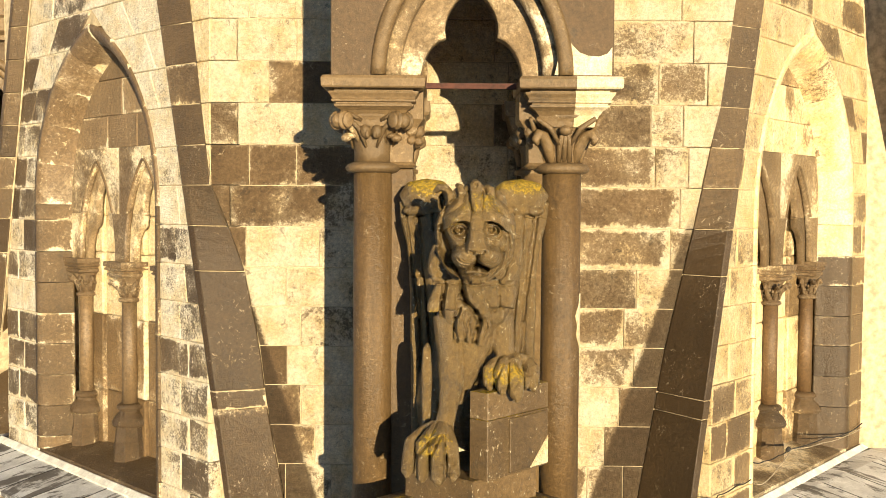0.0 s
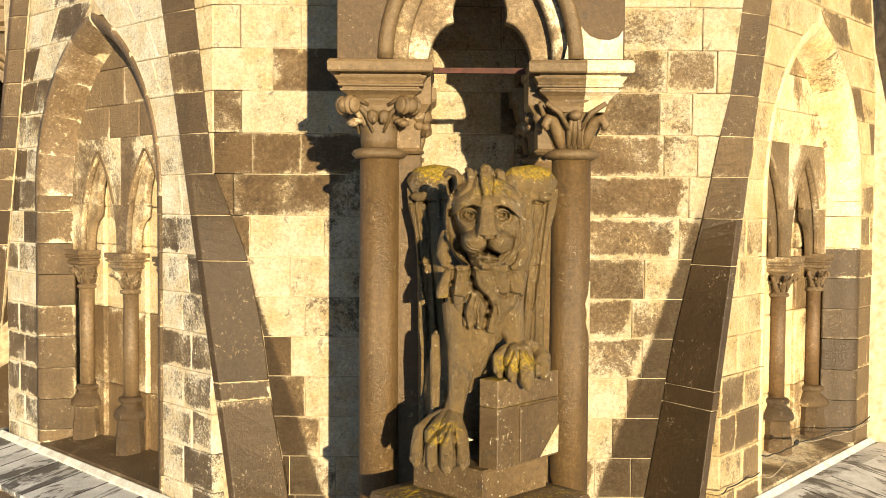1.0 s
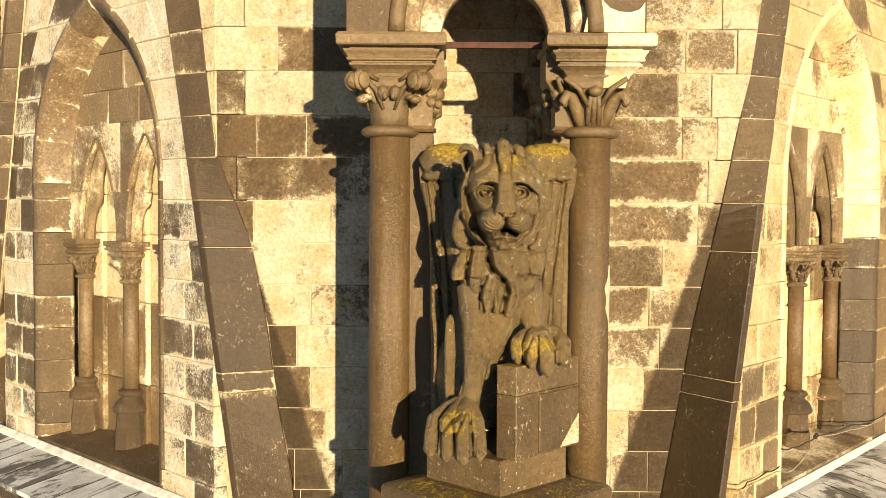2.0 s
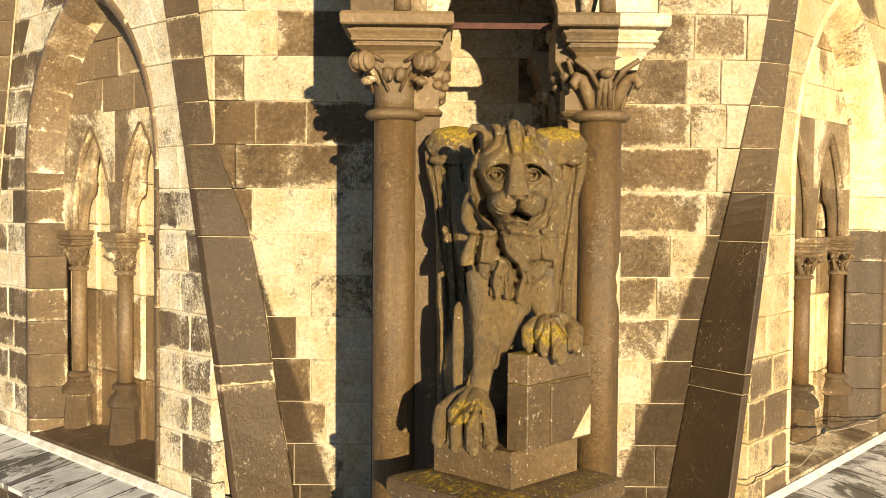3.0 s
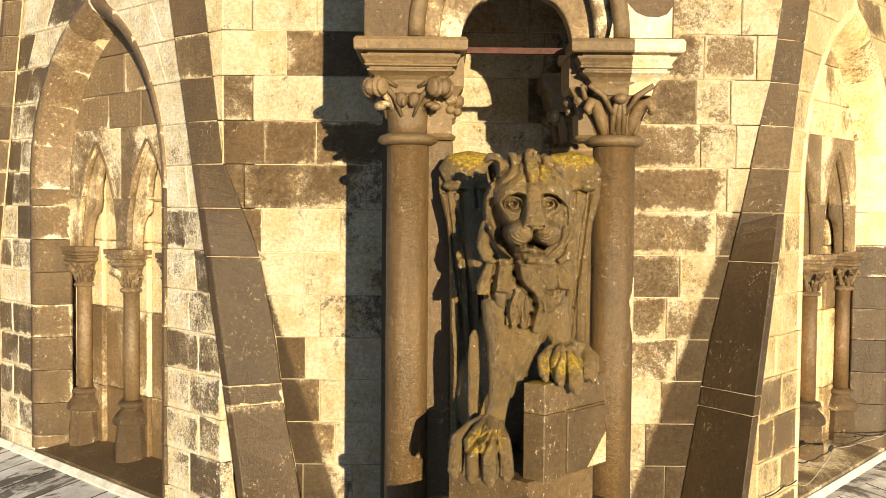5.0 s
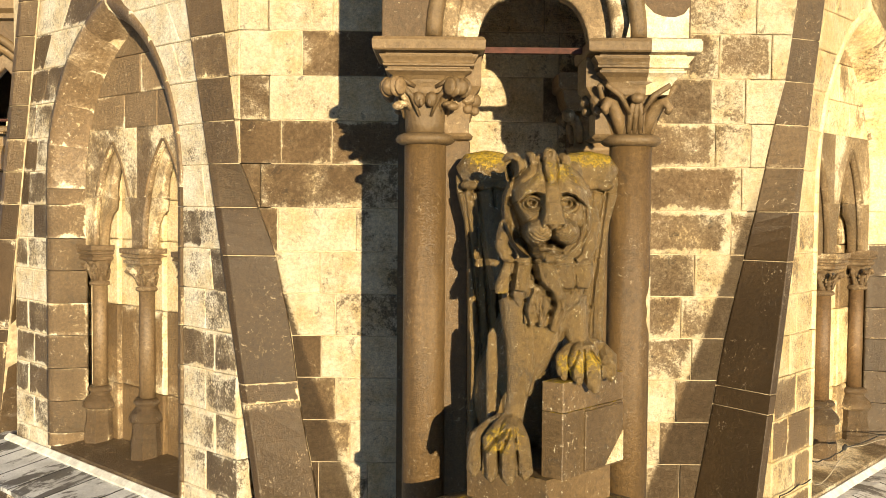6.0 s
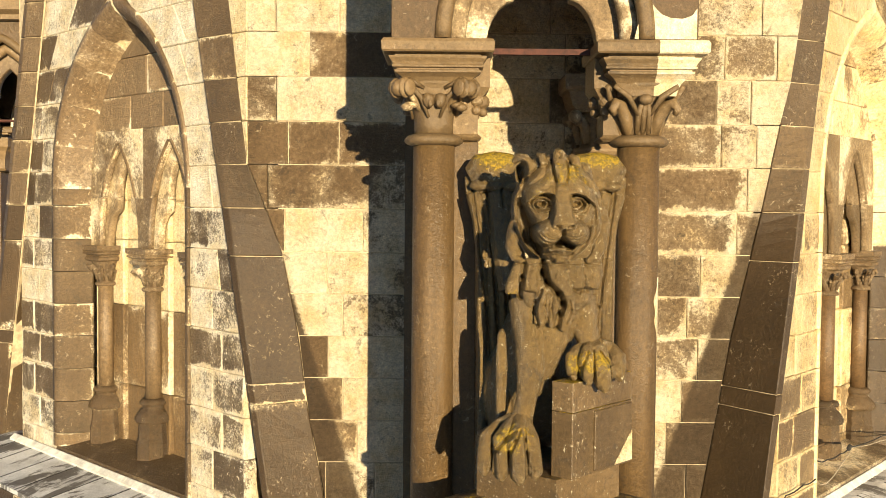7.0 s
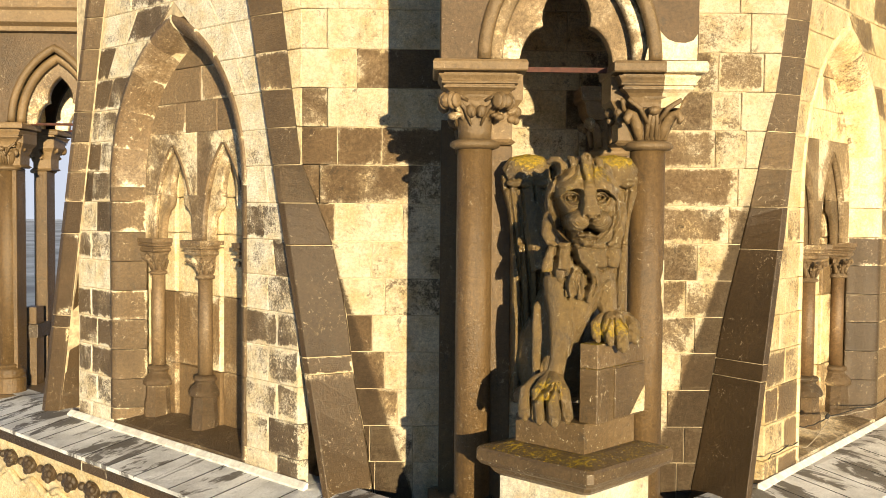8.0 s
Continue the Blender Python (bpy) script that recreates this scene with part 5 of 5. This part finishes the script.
    # the broad locks that lie on the chest
    for pts, r, r1 in (
        ([(0.092, 5.18, 1.725), (0.066, 5.150, 1.665), (0.046, 5.135, 1.610), (0.050, 5.135, 1.575)], 0.030, 0.036),
        ([(0.150, 5.17, 1.725), (0.135, 5.140, 1.650), (0.126, 5.130, 1.585)], 0.046, 0.036),
        ([(0.240, 5.15, 1.725), (0.258, 5.110, 1.650), (0.300, 5.110, 1.580), (0.305, 5.130, 1.540)], 0.058, 0.030),
        ([(0.330, 5.15, 1.725), (0.345, 5.125, 1.660), (0.345, 5.120, 1.600)], 0.056, 0.032),
        ([(0.415, 5.18, 1.725), (0.420, 5.145, 1.660), (0.412, 5.135, 1.600)], 0.058, 0.036),
        ([(0.195, 5.15, 1.63), (0.190, 5.130, 1.54), (0.178, 5.140, 1.43)], 0.046, 0.026),
        ([(0.235, 5.14, 1.60), (0.250, 5.120, 1.52), (0.238, 5.130, 1.42)], 0.044, 0.026),
        ([(0.300, 5.14, 1.56), (0.310, 5.135, 1.49), (0.290, 5.150, 1.40)], 0.040, 0.024),
    ):
        lock(bm, pts, r, r1)
    lump(bm, (0.225, 5.27, 1.54), (0.14, 0.10, 0.16))
    tube(bm, [(0.25, 5.31, 1.52), (0.232, 5.275, 1.40), (0.212, 5.265, 1.29), (0.185, 5.265, 1.17), (0.160, 5.26, 1.08)], [0.135, 0.118, 0.092, 0.058, 0.035], 24)
    # the standing foreleg and its paw
    tube(bm, [(0.165, 5.30, 1.52), (0.152, 5.24, 1.32), (0.140, 5.21, 1.18), (0.126, 5.20, 1.07), (0.108, 5.19, 0.98), (0.080, 5.16, 0.88)], [0.125, 0.086, 0.064, 0.050, 0.050, 0.066], 28)
    for x, y, z, r in ((-0.078, 5.110, 0.782, 0.035), (-0.004, 5.045, 0.778, 0.040), (0.076, 5.005, 0.778, 0.044), (0.152, 5.050, 0.782, 0.037)):
        tube(bm, [(0.105 + (x - 0.105) * 0.25, 5.18, 0.985), (0.09 + (x - 0.09) * 0.52, y + 0.090, 0.945), (0.04 + (x - 0.04) * 0.86, y + 0.035, 0.895), (x, y - 0.002, z + 0.060), (x, y - 0.030, z + 0.008)], [r * 0.75, r * 0.95, r * 1.16, r * 0.90, r * 1.0], 12)
        lump(bm, (x, y - 0.042, z - 0.006), (r * 1.05, r * 0.95, r * 0.98))
        lump(bm, (x, y - 0.068, z - 0.020), (r * 0.62, r * 0.55, r * 0.80))
    lump(bm, (0.05, 5.17, 0.80), (0.13, 0.12, 0.085))
    # the raised foreleg, its paw on the post
    tube(bm, [(0.37, 5.32, 1.52), (0.408, 5.28, 1.40), (0.428, 5.26, 1.32), (0.440, 5.24, 1.25)], [0.100, 0.064, 0.046, 0.065], 28)
    for x, y, z, r in ((0.330, 5.135, 1.222, 0.030), (0.394, 5.090, 1.212, 0.036), (0.470, 5.105, 1.178, 0.044), (0.565, 5.235, 1.205, 0.040)):
        tube(bm, [(0.44 + (x - 0.44) * 0.30, 5.26, 1.320), (0.44 + (x - 0.44) * 0.70, y + 0.085, 1.300), (x, y + 0.030, z + 0.050), (x, y - 0.005, z)], [r * 0.8, r * 0.95, r * 1.1, r * 0.95], 12)
        lump(bm, (x, y - 0.012, z - 0.008), (r * 0.95, r * 0.85, r * 0.95))
        lump(bm, (x + 0.004, y - 0.036, z - 0.030), (r * 0.55, r * 0.45, r * 0.65))
    lump(bm, (0.45, 5.25, 1.20), (0.13, 0.11, 0.060))
    # hind leg and paw beside the foreleg
    tube(bm, [(0.014, 5.32, 1.385), (0.010, 5.30, 1.36), (0.008, 5.30, 1.2), (0.012, 5.31, 1.00), (0.012, 5.32, 0.80)], [0.010, 0.023, 0.030, 0.025, 0.03], 12)
    lump(bm, (0.0, 5.48, 0.80), (0.11, 0.17, 0.075))
    lump(bm, (0.50, 5.60, 0.80), (0.11, 0.17, 0.075))
    lump(bm, (0.06, 5.78, 1.0), (0.12, 0.2, 0.28))
    lump(bm, (0.45, 5.78, 1.0), (0.12, 0.2, 0.28))
    # wings, raised and rolled over at the top
    for s in (-1, 1):
        f = 0.94 if s < 0 else 1.0
        f *= s
        rows = ((0.70, 0.245, 0.120), (1.10, 0.245, 0.122), (1.45, 0.248, 0.124), (1.75, 0.250, 0.126), (1.90, 0.262, 0.132), (2.05, 0.285, 0.152), (2.14, 0.295, 0.150))
        loft(bm, [[(X + f * (c + w * q), 5.80 + 0.03 * abs(q) + e, z) for q, e in ((-1, 0.0), (0, -0.015), (1, 0.0), (1, 0.14), (-1, 0.14))] for z, c, w in rows])
        tube(bm, [(X + f * 0.15, 5.84, 2.150), (X + f * 0.19, 5.83, 2.164), (X + f * 0.28, 5.825, 2.168), (X + f * 0.36, 5.83, 2.158), (X + f * 0.405, 5.84, 2.130)], [0.07, 0.096, 0.104, 0.098, 0.066], 32)
        for i in range(3):
            lump(bm, (X + f * (0.190 + 0.088 * i), 5.770, 2.088), (0.050, 0.040, 0.030))
        for i in range(4):
            q = -0.75 + 0.5 * i
            tube(bm, [(X + f * (c + w * q), 5.795, z) for z, c, w in rows[:6]], [0.026, 0.028, 0.030, 0.034, 0.036, 0.038], 8)
        tube(bm, [(X + f * 0.16, 5.70, 1.55), (X + f * 0.22, 5.76, 1.85), (X + f * 0.26, 5.80, 2.05)], [0.09, 0.085, 0.07], 10)
    skin = remeshed(bm, 0.0042)
    co = numbers(skin)
    face_relief(co)
    # partings of the hair on the chest and the line where the head stone sits
    for pts, r, deep in (
        ([(0.192, 5.1, 1.715), (0.192, 5.1, 1.67), (0.208, 5.1, 1.625), (0.262, 5.1, 1.575), (0.284, 5.1, 1.525), (0.268, 5.1, 1.480), (0.256, 5.1, 1.425)], 0.021, 0.060),
        ([(0.178, 5.1, 1.590), (0.158, 5.1, 1.540), (0.155, 5.1, 1.480), (0.172, 5.1, 1.420)], 0.013, 0.040),
        ([(0.205, 5.1, 1.575), (0.196, 5.1, 1.520), (0.206, 5.1, 1.465)], 0.008, 0.012),
        ([(0.232, 5.1, 1.560), (0.226, 5.1, 1.510), (0.236, 5.1, 1.450)], 0.008, 0.012),
        ([(0.310, 5.1, 1.545), (0.322, 5.1, 1.500), (0.300, 5.1, 1.440)], 0.009, 0.016),
        ([(0.104, 5.1, 1.710), (0.092, 5.1, 1.650), (0.086, 5.1, 1.580), (0.090, 5.1, 1.550)], 0.017, 0.044),
        ([(0.305, 5.1, 1.640), (0.330, 5.1, 1.595), (0.362, 5.1, 1.580), (0.385, 5.1, 1.600), (0.400, 5.1, 1.585)], 0.012, 0.018),
        ([(0.372, 5.1, 1.700), (0.380, 5.1, 1.650), (0.384, 5.1, 1.600)], 0.009, 0.014)):
        carve(co, pts, r, deep, deep=0.14)
    carve(co, [(0.086, 5.16, 2.168), (0.094, 5.16, 2.115)], 0.028, 0.09, deep=0.12)
    carve(co, [(0.257, 5.11, 2.222), (0.258, 5.11, 2.212)], 0.013, 0.022, deep=0.08)
    carve(co, [(0.222, 5.1, 2.19), (0.224, 5.1, 2.13)], 0.008, 0.016, deep=0.10)
    carve(co, [(0.294, 5.1, 2.19), (0.294, 5.1, 2.13)], 0.008, 0.016, deep=0.10)
    for x0, x1 in ((0.066, -0.036), (0.085, 0.034), (0.106, 0.113)):
        carve(co, [(x0, 5.12, 0.950), (x0 * 0.5 + x1 * 0.5, 5.08, 0.905), (x1, 5.03, 0.85), (x1, 5.02, 0.76)], 0.012, 0.034, deep=0.16)
    for x0, x1, y in ((0.405, 0.365, 5.09), (0.432, 0.430, 5.08), (0.465, 0.515, 5.15)):
        carve(co, [(x0, y + 0.06, 1.305), (x1, y, 1.23), (x1, y, 1.12)], 0.010, 0.034, deep=0.12)
    for s in (-1, 1):
        for q0, q1 in ((-0.5, -0.5), (0.0, 0.0), (0.5, 0.5)):
            carve(co, [(0.255 + s * (0.300 + 0.150 * q0), 5.79, 2.06), (0.255 + s * (0.245 + 0.11 * q1), 5.79, 1.45), (0.255 + s * (0.21 + 0.06 * q1), 5.79, 0.95)], 0.012, 0.022, deep=0.08)
        carve(co, [(0.255 + s * 0.10, 5.8, 1.705), (0.255 + s * 0.45, 5.8, 1.705)], 0.008, 0.012, deep=0.1)
    carve(co, [(0.02, 5.15, 1.713), (0.48, 5.15, 1.713)], 0.007, 0.014, deep=0.3)
    # strands, worn pits
    for i, v in enumerate(co):
        n = noise.noise(Vector((v[0] * 20, v[1] * 20, v[2] * 9))) * 0.0022 + noise.noise(Vector(v * 70)) * 0.0016
        n += abs(noise.noise(Vector((v[0] * 45 + 3, v[1] * 30, v[2] * 7)))) * (0.0045 if v[1] < 5.45 and 1.05 < v[2] < 1.72 else 0.0015)
        n += noise.noise(Vector((v[0] * 9, v[1] * 9, v[2] * 9))) * 0.002
        co[i] += np.array((n, -n, 0.3 * n))
    skin.vertices.foreach_set("co", co.ravel())
    skin.update()
    # where the yellow lichen has taken hold: wing tops, paws, the brow, the tip of a lock
    def near(c, r):
        return np.clip(1.6 - 1.6 * np.linalg.norm((co - np.array(c)) / np.array(r), axis=1), 0, 1)
    grow = np.zeros(len(co))
    for c, r, k in (((0.0, 5.78, 2.24), (0.22, 0.20, 0.105), 1.0), ((0.52, 5.78, 2.24), (0.26, 0.20, 0.105), 1.0), ((0.05, 5.03, 0.90), (0.20, 0.16, 0.12), 0.62), ((0.43, 5.12, 1.25), (0.22, 0.16, 0.10), 0.80), ((0.050, 5.11, 1.57), (0.05, 0.06, 0.06), 0.75),
                    ((0.26, 5.0, 1.86), (0.16, 0.14, 0.05), 0.30), ((0.26, 5.05, 2.13), (0.24, 0.2, 0.12), 0.50), ((0.16, 5.05, 2.03), (0.10, 0.1, 0.05), 0.45), ((0.0, 5.30, 1.78), (0.12, 0.2, 0.16), 0.4)):
        grow = np.maximum(grow, k * near(c, r))
    mark = skin.attributes.new("growth", "FLOAT", "POINT")
    mark.data.foreach_set("value", grow)
    return skin


lion = part("lion_statue", build_lion(), LION, None, smooth=True)
tagged(lion, "winged stone lion with yellow lichen, paw on a post", "statue")

# the block under the lion and the post under its paw
part("base_block", tidy(loft(bmesh.new(), [square(r, z, 0.0, 0.25, 5.36) for r, z in ((0.345, 0.53), (0.350, 0.54), (0.350, 0.715), (0.342, 0.727))])), PLINTH, pedestal, "square block with moss on its edge")
POST = [(0.235, 5.105), (0.325, 5.035), (0.665, 5.405), (0.575, 5.50)]
for z0, z1 in ((0.722, 1.0315), (1.0335, 1.172)):
    bm = bmesh.new()
    loft(bm, [[(x, y, z) for x, y in POST] for z in (z0, z1)])
    bmesh.ops.bevel(bm, geom=list(bm.edges), offset=0.0045, segments=2, affect="EDGES", profile=0.5)
    part("post_block", tidy(bm), POST_STONE, pedestal, "post block splashed with lichen")
bm = bmesh.new()
d, n = Vector((0.340, 0.370, 0)).normalized(), Vector((0.370, -0.340, 0)).normalized()
a = Vector((0.325, 5.035, 0))
loft(bm, [[a + d * s + n * o + Vector((0, 0, z)) for s, o in ((0.17, -0.01), (0.17, 0.012), (0.49, 0.012), (0.49, -0.01))] for z in (0.735, 1.022)])
bmesh.ops.bevel(bm, geom=list(bm.edges), offset=0.004, segments=1, affect="EDGES", profile=0.5)
part("post_panel", tidy(bm), POST_STONE, pedestal, "raised panel on the post")

# the sunlit corner at the foot of the panel, painted as pale stone
bm = bmesh.new()
loft(bm, [[a + d * s + n * o + Vector((0, 0, z)) for s, z in ((0.335, 0.738), (0.487, 0.738), (0.487, 0.885))] for o in (0.008, 0.0155)])
part("flaked_corner", tidy(bm), PALE, pedestal, "sunlit corner of the post, put in as pale stone")


# ---- cables along the foot of the right-hand wall ----
def cable(points, r, label, material=WIRE):
    bm = bmesh.new()
    line = []
    for (u0, v0, z0), (u1, v1, z1) in zip(points, points[1:]):
        for i in range(6):
            f = i / 6
            line.append((u0 + (u1 - u0) * f, -(v0 + (v1 - v0) * f), z0 + (z1 - z0) * f - 0.012 * math.sin(math.pi * f)))
    line.append((points[-1][0], -points[-1][1], points[-1][2]))
    tube(bm, line, r, 6)
    ob = part("cable", tidy(bm), material, None, smooth=True)
    ob.matrix_world = face_pose(1)
    return tagged(ob, label, "cable")


cable([(-2.02, 0.10, -0.03), (-1.80, 0.04, -0.043), (-1.45, 0.035, -0.041), (-1.18, 0.03, -0.052)], 0.005, "thin black cable against the foot of the wall")
cable([(-1.12, 0.02, 0.072), (-0.85, 0.0, 0.029), (-0.55, 0.0, 0.020), (-0.335, 0.0, 0.031), (0.573, 0.0, -0.02), (1.05, 0.02, -0.06), (1.47, 0.04, -0.02)], 0.0055, "thin black cable slung across the blind arch")
cable([(-0.99, 0.0, -0.134), (-0.815, 0.0, -0.150), (-0.52, 0.0, -0.068), (-0.27, 0.0, 0.022), (0.50, 0.0, -0.055), (1.10, 0.02, -0.085), (1.47, 0.04, -0.06)], 0.004, "thin pale cable slung beside the black one", PALE_WIRE)
bm = bmesh.new()
for x, z in ((0.0, 0.0), (0.026, 0.008)):
    lump(bm, (x, 0, z), (0.020, 0.018, 0.022))
clip = part("cable_clip", bm, WIRE, None, smooth=True)
clip.matrix_world = face_pose(1) @ pose(-0.352, 0, 0.030)
tagged(clip, "small black clip joining two thin cables", "cable clip")
